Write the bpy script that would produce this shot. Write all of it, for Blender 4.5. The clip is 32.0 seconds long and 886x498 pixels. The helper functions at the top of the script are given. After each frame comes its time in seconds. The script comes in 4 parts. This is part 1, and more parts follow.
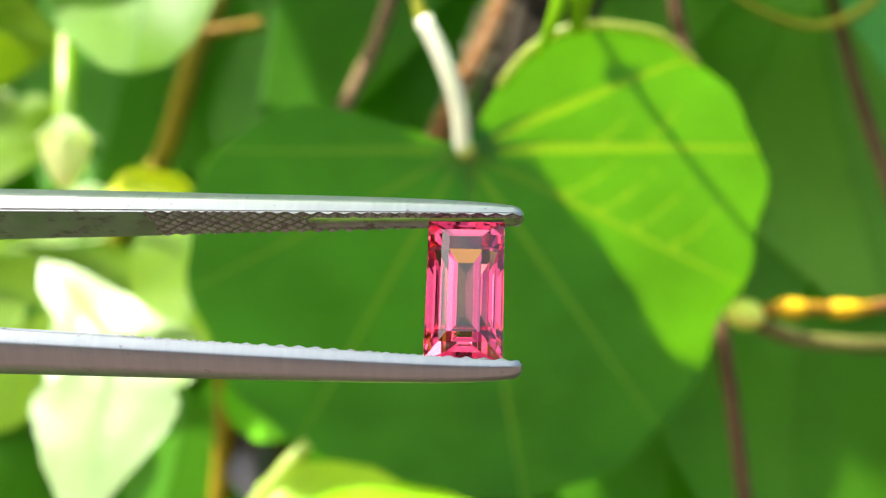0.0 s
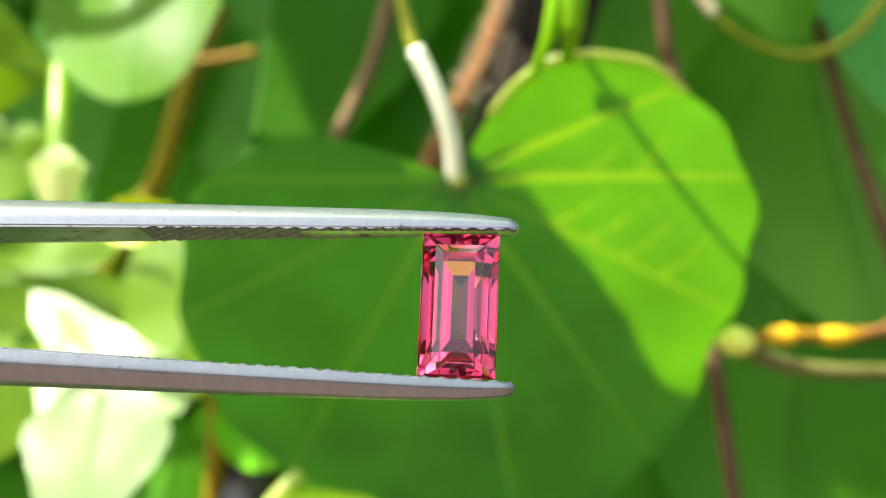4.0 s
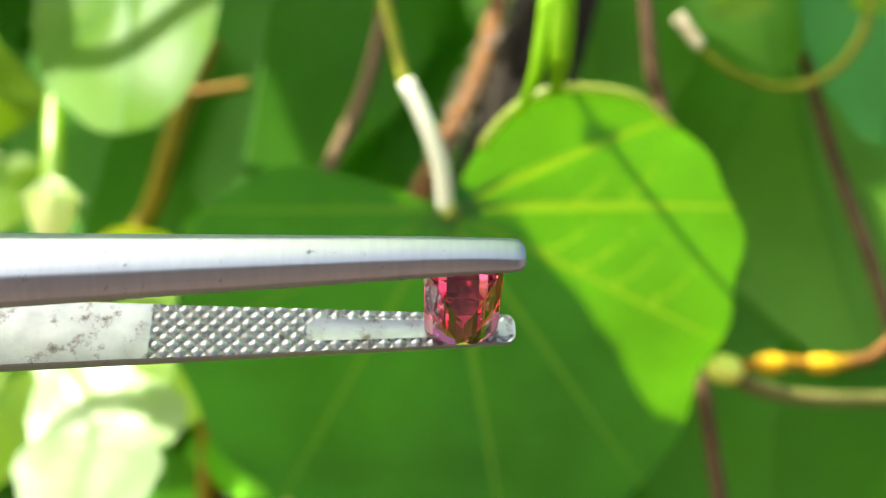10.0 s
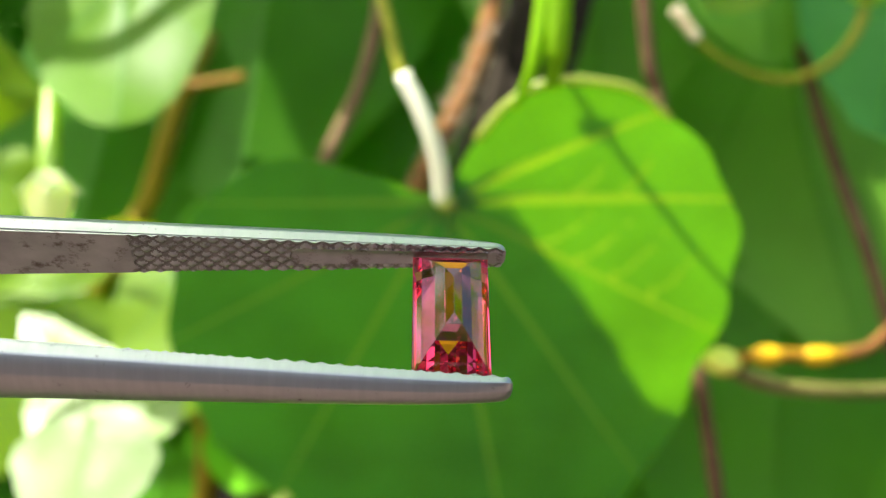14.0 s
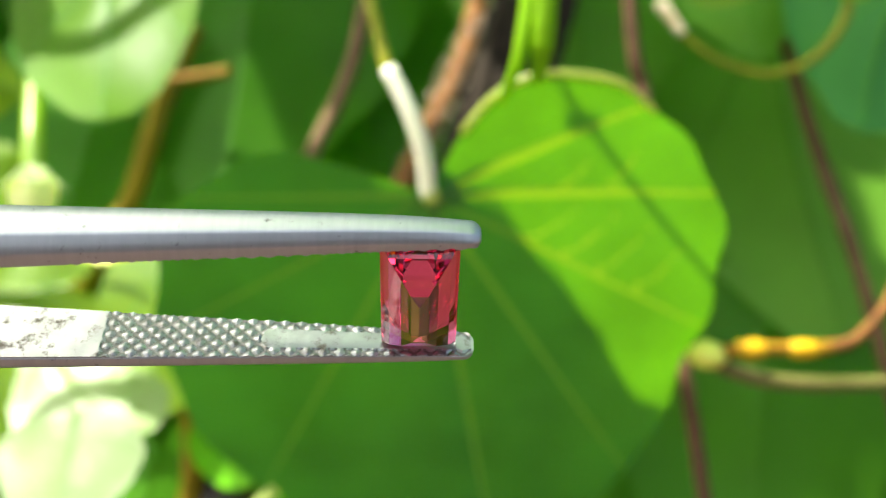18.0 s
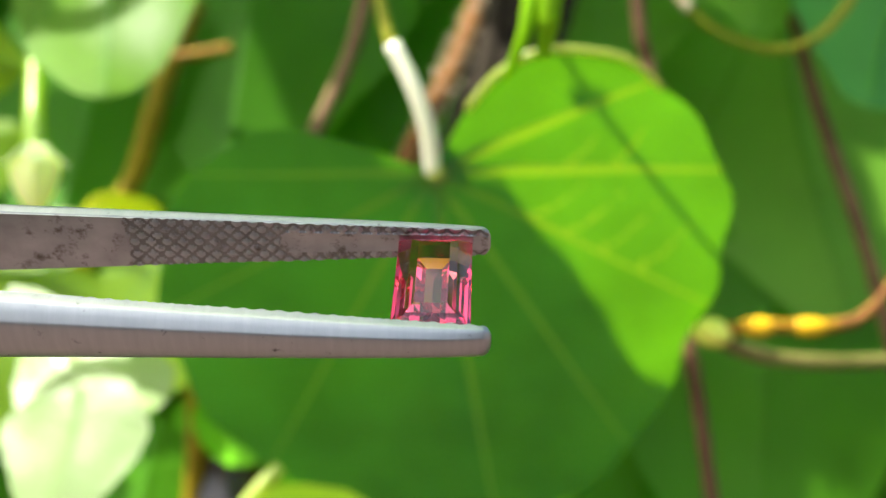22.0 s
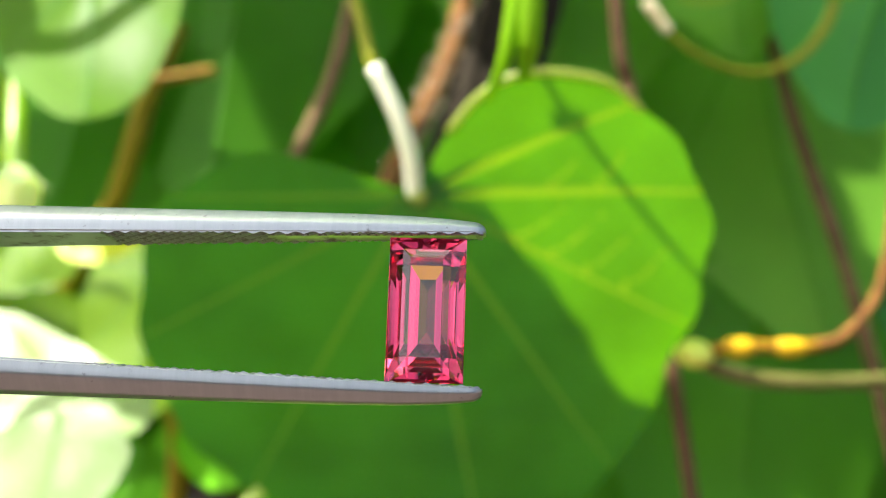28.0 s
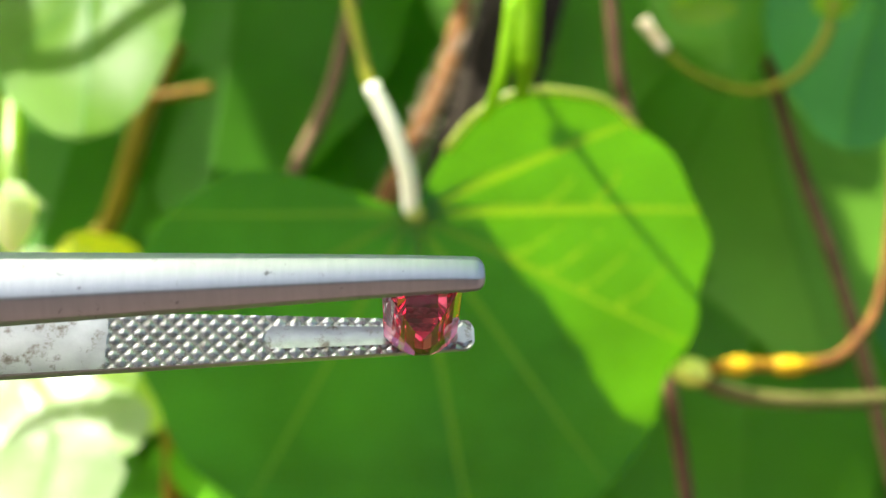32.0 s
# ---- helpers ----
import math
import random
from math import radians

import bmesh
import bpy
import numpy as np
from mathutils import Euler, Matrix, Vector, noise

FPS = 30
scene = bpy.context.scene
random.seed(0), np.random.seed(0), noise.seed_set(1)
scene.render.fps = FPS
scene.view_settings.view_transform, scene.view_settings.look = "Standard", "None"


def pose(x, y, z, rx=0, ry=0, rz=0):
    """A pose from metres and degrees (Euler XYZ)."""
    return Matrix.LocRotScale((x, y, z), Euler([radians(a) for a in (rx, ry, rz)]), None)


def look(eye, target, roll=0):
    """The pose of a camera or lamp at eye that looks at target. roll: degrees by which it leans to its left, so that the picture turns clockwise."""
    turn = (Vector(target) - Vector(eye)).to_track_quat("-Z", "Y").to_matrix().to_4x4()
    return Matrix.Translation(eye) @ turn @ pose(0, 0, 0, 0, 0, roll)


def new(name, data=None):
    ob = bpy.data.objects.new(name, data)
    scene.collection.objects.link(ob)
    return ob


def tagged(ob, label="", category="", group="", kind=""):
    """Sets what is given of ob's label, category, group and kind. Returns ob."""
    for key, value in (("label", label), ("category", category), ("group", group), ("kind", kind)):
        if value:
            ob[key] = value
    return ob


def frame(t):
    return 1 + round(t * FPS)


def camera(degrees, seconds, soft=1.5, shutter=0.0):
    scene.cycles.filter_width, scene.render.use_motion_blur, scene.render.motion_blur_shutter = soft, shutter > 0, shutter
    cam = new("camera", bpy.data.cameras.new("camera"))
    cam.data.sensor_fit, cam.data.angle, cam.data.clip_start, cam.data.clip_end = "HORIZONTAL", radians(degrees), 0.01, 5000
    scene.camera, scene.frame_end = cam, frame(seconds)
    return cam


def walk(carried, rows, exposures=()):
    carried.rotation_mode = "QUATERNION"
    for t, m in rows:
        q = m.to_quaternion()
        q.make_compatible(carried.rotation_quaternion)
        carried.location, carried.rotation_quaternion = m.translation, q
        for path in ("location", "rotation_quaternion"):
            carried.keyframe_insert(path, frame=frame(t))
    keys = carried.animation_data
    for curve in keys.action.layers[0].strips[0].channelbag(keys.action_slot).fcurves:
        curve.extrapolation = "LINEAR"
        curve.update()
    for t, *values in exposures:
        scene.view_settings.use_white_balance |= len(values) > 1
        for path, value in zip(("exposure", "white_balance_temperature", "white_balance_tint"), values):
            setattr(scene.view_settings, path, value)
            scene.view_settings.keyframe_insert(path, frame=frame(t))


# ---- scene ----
MM = 0.001
LENS = 46.0
cam = camera(LENS, 32.0, 1.1, 0.0)
cam.data.dof.use_dof = True
cam.data.dof.focus_distance = 0.0612
cam.data.dof.aperture_fstop = 31.0

# seconds, x, y, z in millimetres from the stand, turn, tilt and lean in degrees
CAMERA_ROWS = [
    (0, 0, 0, 0, 0, 0, 0),
    (0.5, -0.03, 0.13, -0.02, 0.03, 0.07, 0.16),
    (1, -0.04, -0.09, 0.02, 0.06, 0.22, 0.06),
    (1.5, -0.16, -0.26, 0.03, 0.09, 0.42, 0.1),
    (2, -0.02, -0.71, 0.05, 0.15, 0.47, -0.02),
    (2.5, -0.08, -0.25, 0.02, -0.06, 0.75, 0.09),
    (3, 0.03, -0.21, 0.01, -0.25, 0.9, 0.04),
    (3.5, -0.05, -0.32, -0.01, -0.33, 1.17, 0.09),
    (5.5, 0.03, -0.55, 0.05, -0.75, 2.56, 0.1),
    (6, -0.01, -1.04, -0.04, -0.69, 2.64, 0.1),
    (6.5, 0.07, -1.11, 0.05, -0.75, 2.59, 0.09),
    (7, 0, -1.3, 0.02, -0.81, 2.56, 0.12),
    (7.5, -0.08, -1.55, 0, -0.67, 2.96, 0.15),
    (8, 0.01, -2.06, 0.06, -0.56, 2.96, 0.04),
    (8.5, -0.04, -2, 0.05, -0.69, 3.19, 0.24),
    (9, 0.05, -2.11, -0.02, -0.77, 3.24, 0.07),
    (9.5, 0.06, -2.21, 0.03, -0.79, 3.26, 0.14),
    (10, 0.12, -2.19, 0.01, -0.89, 3.14, 0.23),
    (10.5, -0, -1.66, -0, -0.86, 3.01, 0.17),
    (11, 0.08, -1.77, -0.06, -0.77, 2.81, 0.08),
    (11.5, 0.06, -2.15, 0.03, -0.56, 2.62, 0.12),
    (12, 0.11, -2.32, 0.01, -0.51, 2.55, 0.28),
    (12.5, 0.17, -2.72, 0, -0.84, 2.63, 0.19),
    (13, 0.14, -2.29, 0.06, -0.82, 2.2, 0.11),
    (13.5, 0.12, -2.33, 0.07, -0.83, 2.07, 0.15),
    (14, 0.18, -2.18, 0.13, -1.03, 2.7, 0.33),
    (14.5, 0.15, -2.54, 0.05, -1.01, 3, 0.29),
    (16.5, 0.17, -2.48, 0.07, -1.64, 2.89, 0.38),
    (17, 0.26, -2.42, 0, -1.59, 3.11, 0.27),
    (17.5, 0.17, -2.52, 0.06, -1.64, 3.41, 0.36),
    (18, 0.24, -2.13, 0.01, -1.77, 2.42, 0.44),
    (18.5, 0.22, -2, 0.03, -1.5, 1.24, 0.42),
    (19, 0.22, -2.22, 0.06, -1.42, 0.94, 0.34),
    (19.5, 0.32, -2.26, 0.03, -1.2, 0.79, 0.33),
    (20, 0.18, -2.11, 0.03, -1.33, 0.99, 0.4),
    (20.5, 0.3, -2.04, 0, -1.42, 1.09, 0.49),
    (21, 0.24, -1.81, 0.05, -1.49, 0.97, 0.48),
    (21.5, 0.24, -1.45, 0.02, -1.58, 1.14, 0.51),
    (22, 0.16, -1.31, 0.03, -1.56, 1.19, 0.47),
    (22.5, 0.19, -1.58, -0.04, -1.66, 1.4, 0.48),
    (23, 0.21, -1.11, -0.02, -1.87, 1.96, 0.45),
    (23.5, 0.17, -1.45, 0.02, -1.91, 2.16, 0.52),
    (24, 0.28, -1.16, 0.06, -2.39, 2.43, 0.49),
    (24.5, 0.3, -1.16, 0.1, -2.35, 2.6, 0.54),
    (25, 0.23, -1.36, 0.05, -2.3, 2.49, 0.47),
    (25.5, 0.38, -1.29, 0.01, -2.29, 2.25, 0.48),
    (27.5, 0.42, -1.31, 0.06, -2.4, 2.19, 0.55),
    (28, 0.39, -1.46, 0, -2.45, 2.39, 0.64),
    (28.5, 0.32, -1.25, 0.09, -2.51, 2.58, 0.59),
    (29, 0.26, -1.19, 0.14, -2.56, 2.84, 0.6),
    (29.5, 0.28, -1.02, 0.08, -2.43, 3.13, 0.45),
    (30, 0.23, -0.62, 0.08, -2.58, 3.23, 0.6),
    (30.5, 0.23, -1.07, 0.1, -2.56, 3.09, 0.63),
    (31, 0.34, -1.22, 0.05, -2.36, 3.02, 0.51),
    (31.5, 0.21, -1.1, 0.1, -2.63, 3.25, 0.7),
    (32, 0.26, -1.14, 0.01, -2.67, 3.38, 0.62),
]
EYE = 1.0
walk(cam, [(t, pose(x * MM, y * MM, EYE + z * MM, 90 + tilt, lean, turn)) for t, x, y, z, turn, tilt, lean in CAMERA_ROWS],
     exposures=[(t, stops, 6500, 5) for t, stops in ((0.0, 1.40), (10.5, 1.40), (12.5, 1.33), (18.0, 1.33), (23.0, 1.29), (32.0, 1.31))])

scene.cycles.glossy_bounces, scene.cycles.max_bounces = 12, 16

# ---- daylight ----
SUN_TILT, SUN_TURN = 60.0, 115.0   # height over the horizon; turn to the left of straight ahead
TO_SUN = Vector((-math.cos(radians(SUN_TILT)) * math.sin(radians(SUN_TURN)),
                 math.cos(radians(SUN_TILT)) * math.cos(radians(SUN_TURN)), math.sin(radians(SUN_TILT))))
world = bpy.data.worlds.new("sky")
scene.world = world
world.use_nodes = True
sky = world.node_tree.nodes.new("ShaderNodeTexSky")
sky.sky_type, sky.sun_disc = "NISHITA", False
sky.sun_elevation, sky.sun_rotation = radians(SUN_TILT), radians(-SUN_TURN)
sky.air_density, sky.dust_density = 0.8, 7.0
back = world.node_tree.nodes["Background"]
world.node_tree.links.new(sky.outputs[0], back.inputs[0])
back.inputs[1].default_value = 0.165
sun = new("sun", bpy.data.lights.new("sun", "SUN"))
sun.data.energy, sun.data.angle, sun.data.color = 5.0, radians(0.53), (1.0, 0.95, 0.86)
sun.matrix_world = look((0, 0, 3), Vector((0, 0, 3)) - TO_SUN)


# ---- materials ----
def fresh(name):
    m = bpy.data.materials.new(name)
    m.use_nodes = True
    nt = m.node_tree
    nt.nodes.clear()
    out = nt.nodes.new("ShaderNodeOutputMaterial")
    return m, nt, out


def add(nt, kind, **values):
    n = nt.nodes.new(kind)
    for key, value in values.items():
        n.inputs[key.replace("_", " ")].default_value = value
    return n


def ramp(nt, source, stops):
    r = nt.nodes.new("ShaderNodeValToRGB")
    while len(r.color_ramp.elements) < len(stops):
        r.color_ramp.elements.new(0.5)
    for e, (p, c) in zip(r.color_ramp.elements, stops):
        e.position, e.color = p, (*c, 1)
    nt.links.new(source, r.inputs[0])
    return r.outputs[0]


def leaf_material(name, blade, through_light, share=0.5, gloss=0.05, rough=0.38, vary=0.35):
    """A leaf: diffuse face, light that passes through it, and a waxy gloss."""
    m, nt, out = fresh(name)
    co = nt.nodes.new("ShaderNodeTexCoord")
    info = nt.nodes.new("ShaderNodeObjectInfo")
    big = add(nt, "ShaderNodeTexNoise", Scale=45.0, Detail=3.0)
    fine = add(nt, "ShaderNodeTexNoise", Scale=900.0, Detail=2.0)
    nt.links.new(co.outputs["Object"], big.inputs["Vector"])
    nt.links.new(co.outputs["Object"], fine.inputs["Vector"])
    value = nt.nodes.new("ShaderNodeMath")
    value.operation = "MULTIPLY_ADD"
    nt.links.new(big.outputs["Fac"], value.inputs[0])
    value.inputs[1].default_value = vary * 1.6
    value.inputs[2].default_value = 1.0 - vary * 0.8
    value2 = nt.nodes.new("ShaderNodeMath")
    value2.operation = "MULTIPLY_ADD"
    nt.links.new(info.outputs["Random"], value2.inputs[0])
    value2.inputs[1].default_value = 0.25
    nt.links.new(value.outputs[0], value2.inputs[2])
    hues = []
    for c in (blade, through_light):
        h = add(nt, "ShaderNodeHueSaturation", Color=(*c, 1))
        nt.links.new(value2.outputs[0], h.inputs["Value"])
        hues.append(h.outputs[0])
    bump = add(nt, "ShaderNodeBump", Strength=0.35, Distance=0.0004)
    nt.links.new(fine.outputs["Fac"], bump.inputs["Height"])
    d = add(nt, "ShaderNodeBsdfDiffuse")
    tr = add(nt, "ShaderNodeBsdfTranslucent")
    g = add(nt, "ShaderNodeBsdfGlossy", Roughness=rough, Color=(1, 1, 1, 1))
    nt.links.new(hues[0], d.inputs["Color"])
    nt.links.new(hues[1], tr.inputs["Color"])
    for s in (d, g):
        nt.links.new(bump.outputs[0], s.inputs["Normal"])
    mix = add(nt, "ShaderNodeMixShader", Fac=share)
    nt.links.new(d.outputs[0], mix.inputs[1])
    nt.links.new(tr.outputs[0], mix.inputs[2])
    wax = add(nt, "ShaderNodeMixShader", Fac=gloss)
    nt.links.new(mix.outputs[0], wax.inputs[1])
    nt.links.new(g.outputs[0], wax.inputs[2])
    nt.links.new(wax.outputs[0], out.inputs[0])
    return m


def solid_material(name, low, high, scale=300.0, rough=0.6, metal=0.0, bump_depth=0.0003, stretch=(1, 1, 1), spots=None, sub=0.0):
    """Two tones mixed by noise at two sizes, with relief; spots: a dirt colour in patches."""
    m, nt, out = fresh(name)
    co = nt.nodes.new("ShaderNodeTexCoord")
    mp = add(nt, "ShaderNodeMapping", Scale=stretch)
    nt.links.new(co.outputs["Object"], mp.inputs["Vector"])
    n1 = add(nt, "ShaderNodeTexNoise", Scale=scale, Detail=4.0)
    n2 = add(nt, "ShaderNodeTexNoise", Scale=scale * 6, Detail=2.0)
    nt.links.new(mp.outputs[0], n1.inputs["Vector"])
    nt.links.new(mp.outputs[0], n2.inputs["Vector"])
    colour = ramp(nt, n1.outputs["Fac"], [(0.3, low), (0.7, high)])
    p = add(nt, "ShaderNodeBsdfPrincipled", Metallic=metal, Roughness=rough)
    if not metal:
        p.inputs["Specular IOR Level"].default_value = 0.2
    if spots:
        n3 = add(nt, "ShaderNodeTexNoise", Scale=spots[1], Detail=5.0, Roughness=0.7)
        nt.links.new(co.outputs["Object"], n3.inputs["Vector"])
        fac = ramp(nt, n3.outputs["Fac"], [(spots[2], (0, 0, 0)), (spots[2] + 0.12, (0.85, 0.85, 0.85))])
        mx = nt.nodes.new("ShaderNodeMix")
        mx.data_type = "RGBA"
        nt.links.new(fac, mx.inputs["Factor"])
        nt.links.new(colour, mx.inputs[6])
        mx.inputs[7].default_value = (*spots[0], 1)
        colour = mx.outputs[2]
        rm = nt.nodes.new("ShaderNodeMath")
        rm.operation = "MULTIPLY_ADD"
        nt.links.new(fac, rm.inputs[0])
        rm.inputs[1].default_value = 0.35
        rm.inputs[2].default_value = rough
        nt.links.new(rm.outputs[0], p.inputs["Roughness"])
    nt.links.new(colour, p.inputs["Base Color"])
    b = add(nt, "ShaderNodeBump", Strength=0.5, Distance=bump_depth)
    nt.links.new(n2.outputs["Fac"], b.inputs["Height"])
    nt.links.new(b.outputs[0], p.inputs["Normal"])
    if sub:
        p.inputs["Subsurface Weight"].default_value = sub
        p.inputs["Subsurface Radius"].default_value = (0.002, 0.002, 0.0005)
        p.inputs["Subsurface Scale"].default_value = 1.0
    nt.links.new(p.outputs[0], out.inputs[0])
    return m


LEAF = leaf_material("leaf_green", (0.02, 0.138, 0.04), (0.175, 0.49, 0.0005), 0.42, 0.01, 0.42, 0.75)
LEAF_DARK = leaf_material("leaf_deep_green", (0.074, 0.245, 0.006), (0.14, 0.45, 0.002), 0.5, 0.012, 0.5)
LEAF_OLIVE = leaf_material("leaf_olive_green", (0.15, 0.35, 0.03), (0.16, 0.45, 0.006), 0.45, 0.012, 0.5)
LEAF_TEAL = leaf_material("leaf_blue_green", (0.075, 0.27, 0.055), (0.06, 0.28, 0.03), 0.4, 0.015, 0.5)
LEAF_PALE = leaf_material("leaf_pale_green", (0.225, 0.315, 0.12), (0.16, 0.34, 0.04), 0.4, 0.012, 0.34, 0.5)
LEAF_LIT = leaf_material("leaf_light_green", (0.098, 0.2, 0.012), (0.13, 0.38, 0.008), 0.42, 0.012, 0.42, 0.5)
LEAF_YELLOW = leaf_material("leaf_yellow_green", (0.17, 0.3, 0.006), (0.36, 0.6, 0.002), 0.5, 0.02, 0.4)
LEAF_GOLD = leaf_material("leaf_bright_yellow", (0.62, 0.66, 0.006), (0.6, 0.62, 0.002), 0.3, 0.02, 0.35)
LEAF_SPRING = leaf_material("leaf_spring_green", (0.38, 0.58, 0.02), (0.4, 0.65, 0.004), 0.3, 0.03, 0.4)
LEAF_CITRINE = leaf_material("leaf_citrine_green", (0.2, 0.4, 0.004), (0.3, 0.55, 0.002), 0.35, 0.01, 0.45)
LEAF_FRESH = leaf_material("leaf_fresh_green", (0.17, 0.52, 0.01), (0.2, 0.6, 0.004), 0.3, 0.01, 0.45)
# dark brown that paints the shaded gap between the lower left leaves
GAP_BROWN = leaf_material("shaded_gap_brown", (0.075, 0.042, 0.015), (0.03, 0.015, 0.005), 0.75, 0.05, 0.1)
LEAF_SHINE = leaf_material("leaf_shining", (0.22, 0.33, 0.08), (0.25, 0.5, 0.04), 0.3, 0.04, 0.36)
# base colour raised to stand for sunlight that doesn't reach the knot
KNOT = solid_material("sunlit_knot", (0.6, 0.68, 0.06), (0.82, 0.86, 0.16), 200, 0.5, 0, 0.0003)
VEIN_DARK = leaf_material("deep_leaf_vein", (0.078, 0.24, 0.006), (0.15, 0.45, 0.003), 0.5, 0.012, 0.5)
VEIN = leaf_material("leaf_vein", (0.03, 0.145, 0.05), (0.47, 0.8, 0.003), 0.42, 0.02, 0.4, 0.15)
MARGIN = leaf_material("leaf_margin", (0.42, 0.5, 0.1), (0.6, 0.68, 0.08), 0.5, 0.05, 0.4)
STEM_GREEN = leaf_material("green_stem", (0.28, 0.46, 0.015), (0.5, 0.72, 0.01), 0.35, 0.08, 0.4)
# near-white base colour carries the stalk's blown-out sunlight
STEM_SUNLIT = leaf_material("sunlit_stem", (0.92, 0.92, 0.7), (0.7, 0.75, 0.3), 0.25, 0.1, 0.4)
STEM_BROWN = solid_material("brown_stem", (0.11, 0.045, 0.009), (0.25, 0.108, 0.024), 400, 0.6, 0, 0.0006)
STEM_GREY = solid_material("tan_brown_stem", (0.12, 0.073, 0.032), (0.24, 0.15, 0.07), 250, 0.6, 0, 0.0005)
STEM_RED = solid_material("red_brown_stem", (0.08, 0.042, 0.02), (0.15, 0.08, 0.038), 300, 0.55, 0, 0.0004)
STEM_ORANGE = solid_material("orange_stem", (0.22, 0.11, 0.006), (0.36, 0.19, 0.011), 200, 0.5, 0, 0.0003)
STEM_DRY = solid_material("dry_orange_stem", (0.2, 0.145, 0.006), (0.3, 0.22, 0.009), 200, 0.7, 0, 0.0004)
STEM_TAN = solid_material("tan_green_stem", (0.11, 0.11, 0.025), (0.19, 0.18, 0.05), 200, 0.5, 0, 0.0003)
TENDRIL = solid_material("yellow_tendril", (0.55, 0.3, 0.008), (0.8, 0.48, 0.015), 200, 0.45, 0, 0.0003)
STALK = leaf_material("fresh_stalk", (0.2, 0.4, 0.004), (0.3, 0.56, 0.002), 0.4, 0.01, 0.45)
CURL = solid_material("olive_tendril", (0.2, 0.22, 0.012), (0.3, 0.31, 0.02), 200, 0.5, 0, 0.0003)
CREAM = solid_material("cream_tip", (0.6, 0.48, 0.25), (0.85, 0.75, 0.5), 300, 0.5, 0, 0.0003)
TRUNK = solid_material("dark_bark", (0.02, 0.015, 0.01), (0.048, 0.036, 0.025), 150, 0.9, 0, 0.002)
HAIR = solid_material("stem_hair", (0.7, 0.55, 0.38), (0.85, 0.72, 0.55), 300, 0.35, 0, 0.0002)
PETAL = leaf_material("bud_pale", (0.92, 0.93, 0.45), (0.85, 0.92, 0.05), 0.35, 0.08, 0.4)
SEPAL = leaf_material("sepal_pale", (0.72, 0.8, 0.42), (0.6, 0.75, 0.12), 0.4, 0.05, 0.4)
SOIL = solid_material("soil", (0.066, 0.043, 0.037), (0.11, 0.075, 0.066), 12, 0.95, 0, 0.02)
PLASTER = solid_material("plaster", (0.105, 0.08, 0.076), (0.145, 0.112, 0.104), 6, 0.9, 0, 0.004)
STEEL = solid_material("brushed_steel", (0.378, 0.4, 0.416), (0.424, 0.447, 0.462), 2500, 0.42, 0.95, 0.00001, (1, 0.15, 0.15),
                       ((0.1, 0.09, 0.085), 1300.0, 0.635))
STEEL_GRIP = solid_material("knurled_steel", (0.3, 0.312, 0.326), (0.43, 0.446, 0.466), 500, 0.38, 0.85, 0.00002, (1, 1, 1),
                            ((0.15, 0.12, 0.095), 650.0, 0.55))
# groove faces: grime plus the relief's shade, painted as one darker steel
GROOVE_SHADE_DIRT = solid_material("groove_shade_and_grime", (0.17, 0.166, 0.16), (0.27, 0.264, 0.256), 900, 0.55, 0.7, 0.00002)


def gem_material():
    m, nt, out = fresh("pink_gemstone")
    tint = (0.93, 0.43, 0.55, 1)
    fr = add(nt, "ShaderNodeFresnel", IOR=1.74)
    inner = add(nt, "ShaderNodeBsdfRefraction", Color=tint, Roughness=0.0, IOR=1.74)
    gloss = add(nt, "ShaderNodeBsdfGlossy", Roughness=0.0)
    nt.links.new(ramp(nt, fr.outputs[0], [(0.45, (0.92, 0.9, 0.92)), (0.95, (0.96, 0.62, 0.72))]), gloss.inputs["Color"])
    mix = nt.nodes.new("ShaderNodeMixShader")
    nt.links.new(fr.outputs[0], mix.inputs[0])
    nt.links.new(inner.outputs[0], mix.inputs[1])
    nt.links.new(gloss.outputs[0], mix.inputs[2])
    nt.links.new(mix.outputs[0], out.inputs[0])
    return m


GEM = gem_material()


# ---- building tools ----
def part(name, bm, material, parent=None, label="", angle=None):
    """Links a bmesh as one mesh object under a thing or a part."""
    me = bpy.data.meshes.new(name)
    bm.to_mesh(me)
    bm.free()
    me.materials.append(material)
    for p in me.polygons:
        p.use_smooth = angle is None or angle > 0
    if angle:
        me.set_sharp_from_angle(angle=radians(angle))
    ob = new(name, me)
    if parent:
        ob.parent = parent
    if label:
        tagged(ob, label)
    return ob


def thing(name, at, label, category, group="", kind=""):
    ob = new(name)
    ob.empty_display_size = 0.01
    ob.location = at
    return tagged(ob, label, category, group, kind)


def curve_points(pts, steps=6):
    """A smooth line through a few points."""
    p = [Vector(q) for q in pts]
    p = [p[0] * 2 - p[1]] + p + [p[-1] * 2 - p[-2]]
    out = []
    for i in range(1, len(p) - 2):
        a, b, c, d = p[i - 1:i + 3]
        for k in range(steps):
            t = k / steps
            out.append(0.5 * (2 * b + (c - a) * t + (2 * a - 5 * b + 4 * c - d) * t * t + (3 * b - a - 3 * c + d) * t ** 3))
    out.append(p[-2])
    return out


